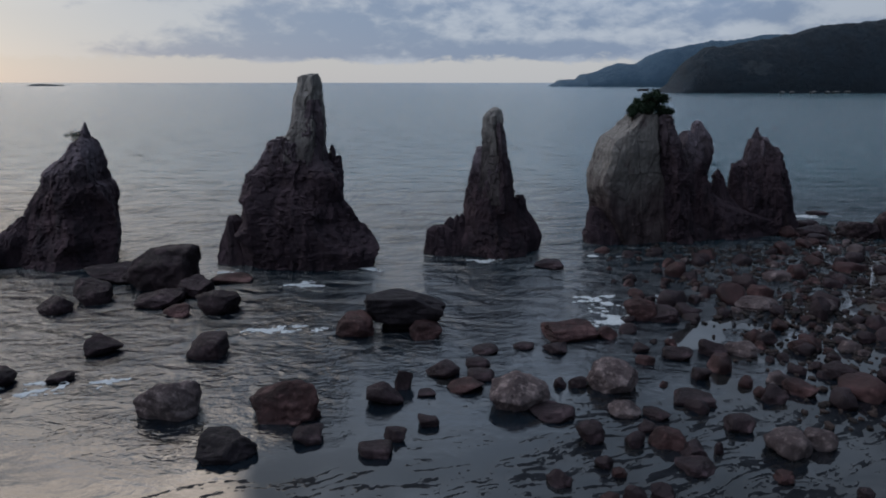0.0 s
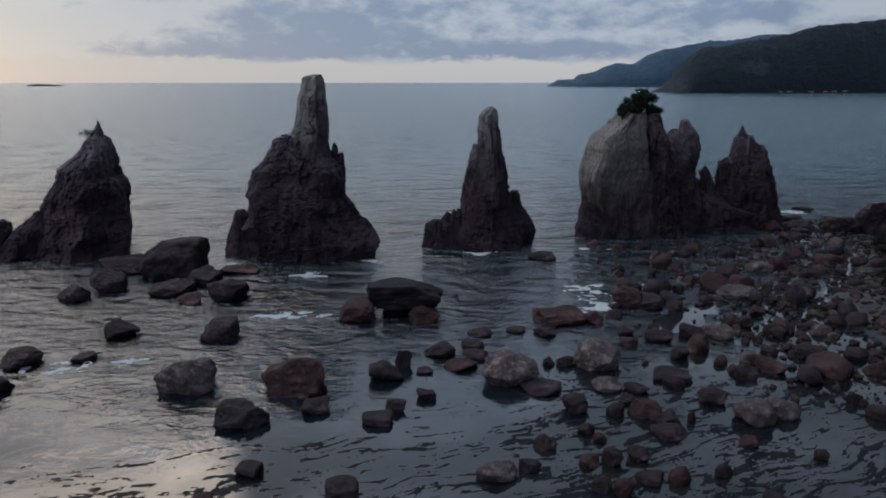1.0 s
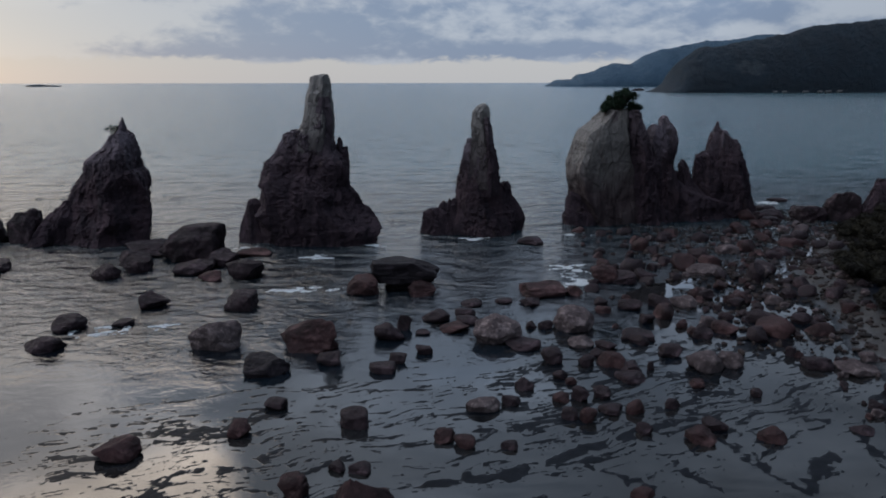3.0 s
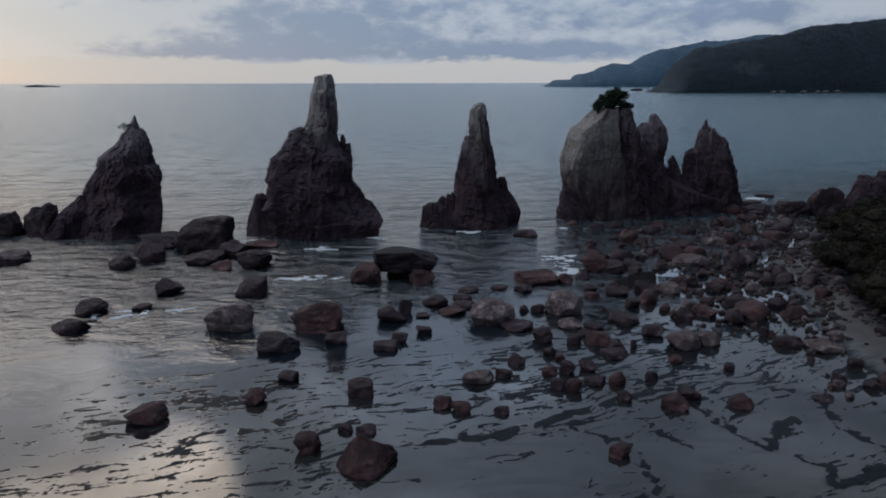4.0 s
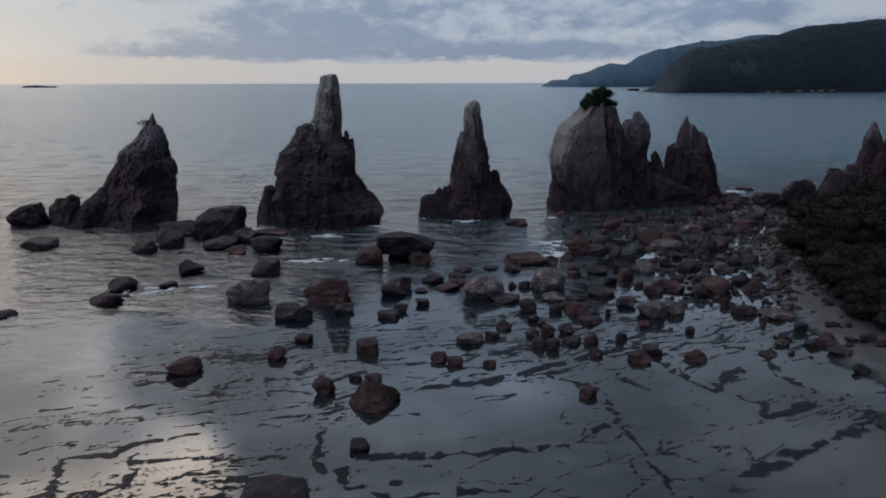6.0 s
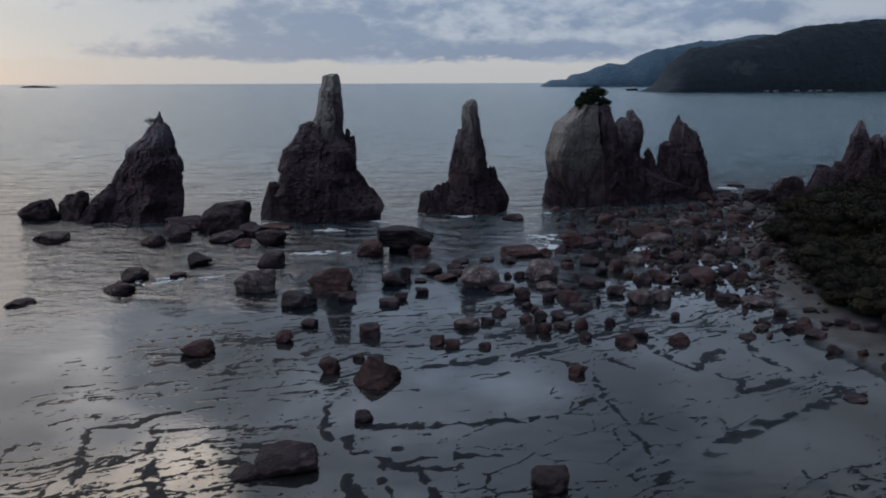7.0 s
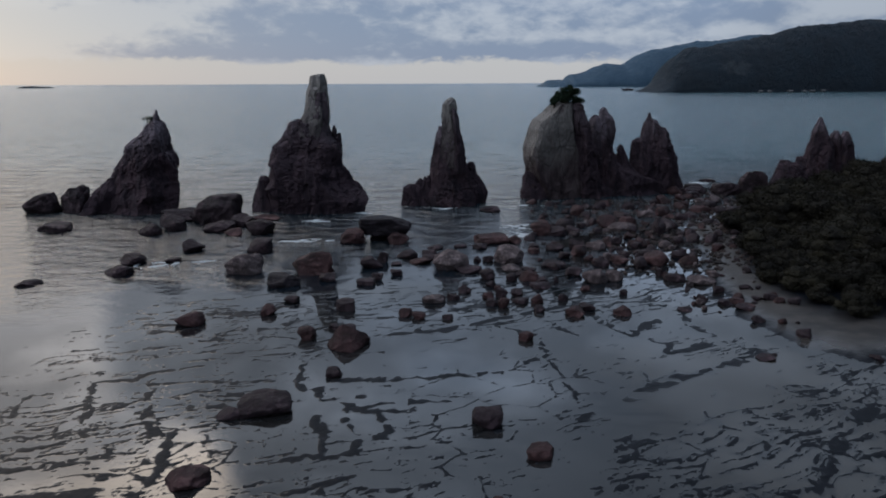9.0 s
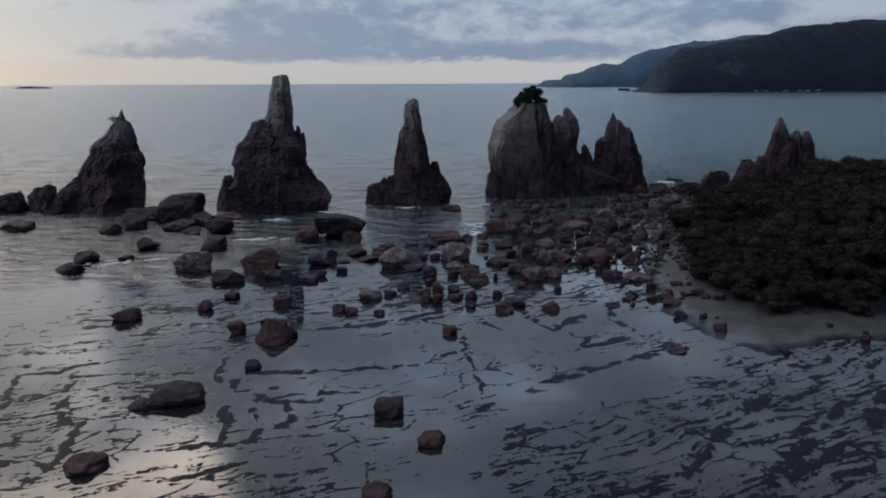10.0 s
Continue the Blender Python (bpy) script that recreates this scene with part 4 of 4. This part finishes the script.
boulder(-5.58, 14.67, 1.20, 1.04, 0.74, "r")
boulder(-3.07, 9.17, 0.90, 0.89, 0.51, "d")
boulder(-5.95, 5.25, 2.75, 1.9, 0.80, "b", 8, "dark wet slab-shaped boulder on the cracked flat", wedge=0.25)
boulder(-7.46, 4.66, 1.33, 1.07, 0.45, "d")
boulder(4.94, 3.67, 1.50, 1.21, 0.73, "b")
boulder(7.02, 0.91, 1.29, 1.07, 0.47, "r")
boulder(-7.57, -0.68, 1.77, 1.75, 0.49, "r")
boulder(-30.12, 26.68, 1.88, 1.65, 0.38, "d")
boulder(4.89, -2.78, 1.26, 1.16, 0.31, "r")
boulder(3.85, 31.00, 3.32, 2.81, 1.54, "g")
boulder(9.21, 32.74, 2.77, 2.47, 1.53, "g")
boulder(8.20, 40.38, 3.51, 3.04, 0.79, "r")
boulder(10.64, 39.98, 1.41, 1.21, 0.72, "r")
boulder(7.05, 37.72, 1.77, 1.61, 0.47, "d")
boulder(2.59, 37.59, 1.64, 1.49, 0.38, "d")
boulder(5.03, 38.34, 1.37, 1.34, 0.27, "d")
boulder(2.06, 35.65, 1.49, 1.39, 0.43, "d")
boulder(1.25, 32.62, 2.06, 1.99, 0.41, "r")
boulder(2.13, 33.96, 1.55, 1.55, 0.47, "d")
boulder(6.39, 32.79, 0.76, 0.71, 0.46, "d")
boulder(7.33, 32.84, 1.03, 0.84, 0.51, "d")
boulder(5.44, 29.73, 2.27, 2.20, 0.45, "d")
boulder(6.82, 27.37, 1.32, 1.31, 0.83, "d")
boulder(9.08, 29.87, 1.65, 1.62, 0.53, "g")
boulder(10.56, 29.46, 1.40, 1.27, 0.43, "d")
boulder(8.80, 26.90, 0.99, 0.92, 0.59, "d")
boulder(10.21, 26.85, 1.63, 1.35, 0.73, "r")
boulder(11.10, 26.10, 1.28, 1.23, 0.51, "d")
boulder(9.73, 28.15, 1.02, 0.92, 0.47, "d")
boulder(12.28, 26.08, 0.42, 0.35, 0.49, "d")
boulder(12.93, 31.14, 2.18, 1.73, 0.44, "d")
boulder(14.14, 28.33, 1.53, 1.48, 0.61, "d")
boulder(15.42, 26.39, 2.11, 2.11, 1.07, "g")
boulder(17.08, 26.73, 1.53, 1.23, 0.84, "g")
boulder(14.19, 24.11, 0.91, 0.87, 0.30, "r")
boulder(21.24, 28.04, 0.58, 0.50, 0.58, "d")
boulder(21.99, 26.54, 1.78, 1.45, 0.58, "d")
boulder(23.90, 25.70, 2.21, 1.87, 0.54, "g")
boulder(17.11, 31.24, 1.28, 1.22, 0.79, "d")
boulder(19.06, 32.12, 1.75, 1.70, 0.61, "r")
boulder(14.09, 36.67, 1.85, 1.47, 0.65, "d")
boulder(14.42, 33.81, 1.05, 0.96, 0.57, "d")
boulder(16.35, 37.16, 1.67, 1.32, 0.86, "d")
boulder(4.81, 23.92, 1.00, 0.94, 0.54, "d")
boulder(6.92, 25.07, 0.85, 0.72, 0.48, "d")
boulder(7.41, 24.44, 0.62, 0.60, 0.33, "r")
boulder(6.52, 22.51, 0.93, 0.92, 0.40, "r")
boulder(7.50, 22.58, 0.96, 0.86, 0.70, "d")
boulder(8.71, 22.89, 0.94, 0.94, 0.49, "d")
boulder(2.43, 21.66, 1.79, 1.52, 0.58, "g")
boulder(3.91, 22.15, 1.01, 0.80, 0.47, "d")
boulder(6.61, 20.62, 0.88, 0.80, 0.53, "d")
boulder(7.45, 20.27, 0.87, 0.68, 0.63, "r")
boulder(8.79, 21.20, 1.25, 1.03, 0.37, "d")
boulder(10.00, 21.22, 0.98, 0.85, 0.66, "r")
boulder(9.84, 19.23, 0.79, 0.72, 0.45, "d")
boulder(10.81, 24.85, 1.70, 1.39, 0.39, "d")
boulder(11.98, 21.63, 0.77, 0.61, 0.53, "d")
boulder(16.79, 22.84, 0.59, 0.57, 0.44, "d")
boulder(12.21, 18.49, 1.37, 1.17, 0.54, "r")
boulder(13.27, 19.55, 1.06, 1.05, 0.45, "d")
boulder(15.47, 18.55, 1.22, 1.20, 0.57, "r")
boulder(0.47, 18.63, 1.07, 0.93, 0.49, "r")
boulder(1.37, 18.18, 1.01, 0.89, 0.44, "r")
boulder(3.37, 17.97, 0.80, 0.72, 0.32, "d")
boulder(8.21, 14.13, 0.97, 0.90, 0.50, "r")
boulder(20.11, 19.16, 1.12, 1.02, 0.29, "d")
boulder(22.22, 21.52, 0.87, 0.78, 0.42, "d")
boulder(24.41, 20.52, 1.05, 0.97, 0.38, "r")
boulder(24.53, 19.31, 1.02, 1.01, 0.27, "r")
boulder(25.80, 20.43, 0.88, 0.78, 0.32, "d")
boulder(26.65, 20.22, 0.80, 0.70, 0.48, "r")
boulder(16.87, 23.11, 0.45, 0.42, 0.31, "d")
boulder(21.69, 10.82, 1.13, 0.94, 0.23, "d")
boulder(24.21, 18.98, 1.26, 1.07, 0.38, "d")
boulder(23.49, 20.51, 1.02, 1.01, 0.37, "d")
boulder(26.40, 20.06, 1.01, 0.90, 0.48, "d")
boulder(9.47, 56.57, 2.71, 2.45, 0.66, "d")
boulder(13.84, 43.70, 2.39, 1.87, 1.34, "r")
boulder(15.25, 43.24, 2.44, 2.13, 0.89, "d")
boulder(17.33, 44.11, 1.67, 1.51, 0.73, "d")
boulder(26.33, 43.30, 1.64, 1.29, 1.46, "d")
boulder(22.94, 45.80, 3.17, 2.90, 0.72, "g")
boulder(18.25, 37.37, 2.08, 1.92, 0.78, "g")
boulder(20.43, 38.80, 1.30, 1.03, 0.76, "d")
boulder(22.16, 33.97, 1.75, 1.61, 0.74, "d")
boulder(22.25, 37.74, 1.69, 1.49, 0.68, "r")
boulder(-39.38, 47.21, 3.87, 3.60, 0.88, "d")

# rubble of smaller stones along the shore, a handful of shapes turned and scaled
PEBBLES = []
for k in range(14):
    paint = (DARK_STONE, RED_STONE, DARK_STONE, DARK_STONE, RED_STONE, DARK_STONE, GREY_STONE)[k % 7]
    v, f = rock_shape(1.0, 0.78, 0.50, 900 + k, 0.9, fine=False, boxy=0.35)
    PEBBLES.append((mesh_from("shore_stone", v, f, [paint], True), k % 7))
STONE_WORDS = ("dark wet shore stone", "reddish-brown shore stone", "dark wet shore stone", "dark wet shore stone",
               "reddish-brown shore stone", "dark wet shore stone", "pale grey shore stone")


def shore_stone(x, y, size, k, turn):
    me, kind = PEBBLES[k % len(PEBBLES)]
    ob = new("shore_stone", me)
    z = max(-0.05, ground_at(x, y))
    ob.matrix_world = pose(x, y, z - 0.04 * size, turn % 17 - 8, turn % 13 - 6, turn) @ Matrix.Diagonal((size, size, size * (0.8 + 0.4 * ((turn * 7) % 1)), 1))
    return tagged(ob, STONE_WORDS[kind] + " in the boulder beach", "stone", group="boulder beach")


rng = random.Random(5)
placed = []
tries = 0
while len(placed) < 248 and tries < 6000:
    tries += 1
    x, y = rng.uniform(8, 44), rng.uniform(30, 74)
    side = float(thicket_side(np.array([x]), np.array([y]))[0])
    lean = 13.5 + 0.10 * (y - 30)
    if side > 0.6 or x < lean - 3 * rng.random() or (y > 62 and x < 36):
        continue
    crowd = 0.35 + 0.65 * min(1, max(0, (x - 11) / 10))
    if rng.random() > crowd:
        continue
    size = rng.choice((0.55, 0.7, 0.8, 1.0, 1.2, 1.5, 2.2)) * rng.uniform(0.8, 1.15)
    if any((x - a) ** 2 + (y - b) ** 2 < (0.40 * (size + s)) ** 2 for a, b, s in placed):
        continue
    placed.append((x, y, size))
    shore_stone(x, y, size, rng.randrange(14), rng.uniform(0, 360))


def make_gravel():
    """Cobbles and gravel too small to tell apart, between the larger stones."""
    rng = np.random.RandomState(8)
    base, tri = ball(1)
    tri = np.array(tri)
    x, y = rng.uniform(13, 46, 9000), rng.uniform(28, 74, 9000)
    side = thicket_side(x, y)
    keep = (side < 1.5) & (x > 15 + 0.12 * (y - 30) + 4 * rng.rand(9000)) & ((y < 64) | (x > 37)) & (rng.rand(9000) < 0.6 * smooth(14, 24, x) * (0.4 + 0.6 * smooth(24, 34, y)))
    x, y = x[keep], y[keep]
    z = ground_height(x, y)[0]
    size = rng.uniform(0.08, 0.26, len(x)) * np.where(rng.rand(len(x)) < 0.2, 1.5, 1.0)
    shape = base[None] * rng.uniform(0.55, 1.15, (len(x), 1, 3)) * rng.uniform(0.8, 1.2, (len(x), len(base), 1))
    v = shape * size[:, None, None] * np.array([1, 1, 0.65]) + np.stack([x, y, np.maximum(z, -0.03) + 0.2 * size], 1)[:, None]
    f = (tri[None] + np.arange(len(x))[:, None, None] * len(base)).reshape(-1, 3)
    me = mesh_from("gravel", v.reshape(-1, 3), f, [COBBLE], False)
    return tagged(new("gravel", me), "dark brown wet cobbles and gravel between the stones", "gravel", kind="stuff")


_c = Paint("cobble_stone")
_tone = _c.mix(_c.geo.outputs["Random Per Island"], (0.006, 0.0055, 0.006), (0.030, 0.022, 0.021))
_tone = _c.mix(_c.step(_c.noise(7, 5, 0.65), 0.55, 0.75, 0.0, 0.7), _tone, (0.036, 0.028, 0.027))
COBBLE = _c.done(_tone, 0.75, _c.bump(_c.noise(14, 4), 0.04, 0.8), Specular_IOR_Level=0.15)
make_gravel()

# strays on the sand
tries = 0
strays = 0
while strays < 46 and tries < 2000:
    tries += 1
    x, y = rng.uniform(20, 37), rng.uniform(9, 29)
    side = float(thicket_side(np.array([x]), np.array([y]))[0])
    if side > 0.3 or side < -7.5 or rng.random() > 0.35 + 0.65 * (y > 18):
        continue
    strays += 1
    shore_stone(x, y, rng.choice((0.3, 0.4, 0.5, 0.65, 0.9)) * rng.uniform(0.8, 1.2), rng.randrange(14), rng.uniform(0, 360))

# ------------------------------------------------------------ plants


def leaf_cloud(blobs, count, leaf, seed):
    """Small leaf blades strewn through uneven blobs (x, y, z, radius)."""
    rng = np.random.RandomState(seed)
    w = np.array([b[3] ** 2 for b in blobs])
    pick = rng.choice(len(blobs), count, p=w / w.sum())
    b = np.array(blobs)[pick]
    d = rng.normal(size=(count, 3))
    d /= np.linalg.norm(d, axis=1)[:, None]
    r = b[:, 3] * rng.uniform(0.55, 1.08, count) * (1 + 0.25 * fbm(d * 2.5 + pick[:, None], 2, seed))
    c = b[:, :3] + d * r[:, None] * np.array([1, 1, 0.8])
    a = rng.normal(size=(count, 3)) + 0.8 * d
    a /= np.linalg.norm(a, axis=1)[:, None]
    s = np.cross(a, rng.normal(size=(count, 3)))
    s /= np.linalg.norm(s, axis=1)[:, None]
    l = leaf * rng.uniform(0.6, 1.4, count)[:, None]
    quad = np.stack([c - a * l, c + s * l * 0.45, c + a * l, c - s * l * 0.45], 1).reshape(-1, 3)
    return quad, np.arange(count * 4).reshape(-1, 4)


def stem(bm, a, b, r0, r1):
    """A tapered limb from a to b."""
    a, b = Vector(a), Vector(b)
    m = Matrix.Translation((a + b) / 2) @ (b - a).to_track_quat("Z", "Y").to_matrix().to_4x4()
    bmesh.ops.create_cone(bm, cap_ends=True, segments=7, radius1=r0, radius2=r1, depth=(b - a).length, matrix=m)


def part(name, data, parent, label=""):
    ob = new(name, data)
    ob.parent = parent
    return tagged(ob, label) if label else ob


HEART = ball(2)


def shrub_parts(radius, height, seed, leaves, paint, leaf, bare=False, heart=0.8, tufts=9, tuft=(0.26, 0.46)):
    """Meshes of a shrub: its branches, and its leaves about a dense leafy heart (none where bare)."""
    rng = random.Random(seed)
    bm = bmesh.new()
    blobs = []
    for k in range(tufts):
        a = k * 2.4 + rng.uniform(-0.4, 0.4)
        r = radius * rng.uniform(0.15, 0.75)
        tip = (r * math.cos(a), r * math.sin(a), height * rng.uniform(0.40, 0.90) * (1.1 - 0.35 * r / radius))
        fork = (tip[0] * 0.35, tip[1] * 0.35, tip[2] * 0.5)
        stem(bm, (0, 0, -0.3), fork, 0.05 * radius, 0.035 * radius)
        stem(bm, fork, tip, 0.035 * radius, 0.012 * radius)
        blobs.append((*tip, radius * rng.uniform(*tuft)))
    twigs = bpy.data.meshes.new("stem")
    bm.to_mesh(twigs)
    bm.free()
    twigs.materials.append(TWIG)
    v, f = leaf_cloud(blobs, leaves, leaf, seed)
    if bare:
        return twigs, fast_mesh("foliage", v, f, [paint], False)
    verts, faces = [v], [tuple(q) for q in f.tolist()]
    count = len(v)
    for i, (bx, by, bz, br) in enumerate(blobs):
        hv = HEART[0] * (heart * br * (1 + 0.30 * fbm(HEART[0] * 2.6 + 5 * i, 3, seed + i)))[:, None] * np.array([1, 1, 0.8]) + np.array([bx, by, bz])
        verts.append(hv)
        faces += [tuple(k + count for k in q) for q in HEART[1]]
        count += len(hv)
    return twigs, mesh_from("foliage", np.vstack(verts), faces, [paint], False)


def shrub(name, meshes, m, label, category, group=""):
    ob = new(name)
    ob.matrix_world = m
    part("stem", meshes[0], ob)
    part("foliage", meshes[1], ob)
    return tagged(ob, label, category, group=group)


SCRUB = [shrub_parts(1.8, 1.7, 40 + k, 4600, LEAF, 0.075) for k in range(4)]
rng = random.Random(11)
count = 0
tries = 0
taken = []
while count < 290 and tries < 9000:
    tries += 1
    x, y = rng.uniform(26, 72), rng.uniform(14, 70)
    side = float(thicket_side(np.array([x]), np.array([y]))[0])
    if side < 0.2 or any((x - a) ** 2 + (y - b) ** 2 < 4.0 for a, b in taken):
        continue
    taken.append((x, y))
    size = rng.choice((0.75, 0.9, 1.05, 1.3, 1.65)) * rng.uniform(0.9, 1.15) * (0.55 + 0.45 * min(1, side / 6))
    m = pose(x, y, ground_at(x, y) - 0.15, 0, 0, rng.uniform(0, 360)) @ Matrix.Diagonal((size * 1.15, size * 1.15, size, 1))
    shrub("shrub", SCRUB[rng.randrange(4)], m, "dense dark green coastal shrub", "shrub", "scrub above the beach")
    count += 1

shrub("pine_bush", shrub_parts(2.2, 3.2, 71, 5200, PINE, 0.11, heart=0.55, tufts=18, tuft=(0.15, 0.32)), pose(20.5, 66.6, 12.2), "dark green windswept pine bush on top of a sea stack", "bush")
shrub("pine_bush", shrub_parts(1.0, 1.3, 72, 1300, PINE, 0.09, heart=0.55, tufts=9, tuft=(0.2, 0.4)), pose(18.9, 66.8, 12.3), "small dark green bush on top of a sea stack", "bush")
shrub("pine_bush", shrub_parts(1.1, 1.4, 74, 1300, PINE, 0.09, heart=0.55, tufts=9, tuft=(0.2, 0.4)), pose(22.2, 66.8, 12.0), "small dark green bush on top of a sea stack", "bush")
shrub("dry_bush", shrub_parts(0.8, 1.4, 73, 420, PINE, 0.07, bare=True), pose(-33.0, 59.4, 10.6), "small sparse bush on the shoulder of a sea stack", "bush")

# ------------------------------------------------------------ distance


def headland(name, crest, y0, y1, seed, paint, label):
    """A wooded ridge seen across the bay. crest: (x, height) along its length; y0, y1: its near and far foot."""
    xs = np.arange(crest[0][0], crest[-1][0], (crest[-1][0] - crest[0][0]) / 520)
    ts = np.linspace(0, 1, 90)
    h = np.interp(xs, [c[0] for c in crest], [c[1] for c in crest])
    gx, gt = np.meshgrid(xs, ts)
    x, t = gx.ravel(), gt.ravel()
    hh = np.tile(h, len(ts))
    bend = 0.10 * (y1 - y0) * fbm(np.stack([x / 220, t * 0, t * 0], 1), 3, seed)
    y = y0 + bend + t * (y1 - y0)
    q = np.stack([x, y, 0 * x], 1)
    rise = np.sin(np.clip(t, 0, 1) * np.pi) ** 0.62
    z = hh * rise * (1 + 0.04 * fbm(q / 140, 4, seed + 2)) + (3.0 * fbm(q / 14, 4, seed + 4, 0.65) + 7.0 * (ridged(q / 90, 3, seed + 6) - 0.6)) * rise * smooth(0, 60, hh) - 2 * (1 - smooth(0, 0.06, t))
    me = fast_mesh(name, np.stack([x, y, z], 1), grid_faces(len(ts), len(xs)), [paint])
    return tagged(new(name, me), label, "headland", kind="structure")


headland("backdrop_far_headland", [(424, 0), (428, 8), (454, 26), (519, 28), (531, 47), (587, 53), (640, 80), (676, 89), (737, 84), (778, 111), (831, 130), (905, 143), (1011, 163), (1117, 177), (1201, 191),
                          (1276, 191), (1320, 185), (1544, 180), (2400, 190)], 2450, 2750, 3, HILL_FAR, "distant wooded headland across the bay, tinted haze blue")
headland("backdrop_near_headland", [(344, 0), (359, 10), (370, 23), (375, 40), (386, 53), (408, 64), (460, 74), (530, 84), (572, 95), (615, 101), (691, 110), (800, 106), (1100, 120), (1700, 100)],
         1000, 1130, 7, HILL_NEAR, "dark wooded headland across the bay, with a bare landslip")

headland("backdrop_islet", [(-1850, 0), (-1835, 7), (-1790, 10), (-1760, 8), (-1700, 5), (-1690, 0)], 3000, 3040, 13, HILL_NEAR, "low dark islet on the horizon")
boulder(385, 1300, 24, 14, 4.5, "d", 0, "small dark reef off the headland")
boulder(46.5, 80.5, 2.6, 1.6, 0.5, "d", 0, "low dark reef awash in the sea")
boulder(118.3, 238.0, 1.5, 1.1, 0.35, "d", 0, "small dark rock just awash in open water")
boulder(128.0, 235.5, 1.5, 1.0, 0.35, "d", 30, "small dark rock just awash in open water")
boulder(41.5, 73.5, 3.0, 2.0, 0.8, "d", 20, "low dark boulder on the rocky spit")
boulder(38.6, 66.0, 2.6, 2.0, 0.9, "d", 50, "low dark boulder on the rocky spit")

_w = Paint("pale_house_wall")
WALL = _w.done(_w.mix(_w.noise(0.6, 4), (0.022, 0.028, 0.034), (0.045, 0.050, 0.055)), 0.8)
_r = Paint("grey_roof")
ROOF = _r.done(_r.mix(_r.noise(0.8, 4), (0.05, 0.055, 0.06), (0.09, 0.095, 0.10)), 0.7)


def house(x, y, width, depth, height, turn):
    """A small gabled house on the far shore."""
    ob = new("house")
    ob.matrix_world = pose(x, y, 0.5, 0, 0, turn)
    w, d, h = width / 2, depth / 2, height
    bm = bmesh.new()
    bmesh.ops.create_cube(bm, size=1.0, matrix=Matrix.Translation((0, 0, h / 2)) @ Matrix.Diagonal((width, depth, h, 1)))
    me = bpy.data.meshes.new("wall")
    bm.to_mesh(me)
    bm.free()
    me.materials.append(WALL)
    part("wall", me, ob)
    v = [(-w - 0.5, -d - 0.5, h), (w + 0.5, -d - 0.5, h), (w + 0.5, d + 0.5, h), (-w - 0.5, d + 0.5, h), (-w - 0.5, 0, h + 1.2), (w + 0.5, 0, h + 1.2)]
    part("roof", mesh_from("roof", v, [(0, 1, 5, 4), (2, 3, 4, 5), (0, 4, 3), (1, 2, 5), (3, 2, 1, 0)], [ROOF]), ob)
    return tagged(ob, "small pale house by the far shore", "house", group="houses across the bay")


for x, width, height, turn in ((495, 4, 1.6, 8), (509, 5, 1.6, -12), (540, 6, 1.8, 5), (561, 4, 1.8, -6), (573, 7, 2.0, 14), (590, 5, 2.4, 0)):
    house(x, 985, width, 6, height, turn)

# ------------------------------------------------------------ foam


def foam(x, y, length, width, turn, seed, count=260):
    """Broken foam drifting on the surface."""
    rng = np.random.RandomState(seed)
    u, v = rng.uniform(-1, 1, count * 20), rng.normal(0, 0.45, count * 20)
    q = np.stack([u * length / 2, v * width / 2, 0 * u], 1)
    keep = (fbm(q * np.array([0.8, 2.6, 1]) + seed, 4, seed, 0.65) > 0.05 + 0.5 * np.abs(u)) & (np.abs(v) < 1)
    q = q[keep][:4 * count]
    verts, faces = [], []
    for i, (a, b, _) in enumerate(q):
        n = rng.randint(6, 9)
        r = rng.uniform(0.015, 0.06) * (0.5 + rng.rand())
        ang = np.sort(rng.uniform(0, 2 * np.pi, n))
        rr = r * rng.uniform(0.6, 1.3, n)
        first = len(verts)
        z = 0.010 + 0.0015 * (i % 9)
        verts += [(a + 1.9 * s * math.cos(t), b + s * math.sin(t), z) for s, t in zip(rr, ang)]
        verts.append((a, b, z + 0.02))
        faces += [(first + j, first + (j + 1) % n, first + n) for j in range(n)]
    ob = new("sea_foam", mesh_from("sea_foam", verts, faces, [FOAM]))
    ob.matrix_world = pose(x, y, 0, 0, 0, turn) @ Matrix.Diagonal((1.0, 1.7, 1.0, 1))
    return tagged(ob, "white broken foam on the water", "foam", kind="stuff")


for k, (x, y, length, width, turn, count) in enumerate((
        (-20.8, 32.7, 7.0, 1.1, 14, 420), (12.2, 46.2, 3.4, 1.3, 12, 260), (17.1, 47.8, 3.0, 0.9, 5, 150), (-11.4, 51.3, 3.6, 1.2, 8, 220),
        (45.3, 79.3, 4.0, 1.4, 0, 240), (-10.4, 41.2, 6.0, 0.9, 8, 260), (11.8, 43.0, 3.4, 2.2, -20, 320), (11.6, 47.6, 4.0, 0.8, 6, 200),
        (3.9, 58.4, 3.6, 0.8, 2, 200), (15.5, 60.6, 3.6, 0.7, 4, 160), (-18.8, 54.6, 2.6, 0.8, 20, 120), (-6.4, 56.0, 3.0, 0.8, -30, 120), (38.0, 63.8, 2.4, 0.8, 10, 120))):
    foam(x, y, length, width, turn, 50 + k, count)
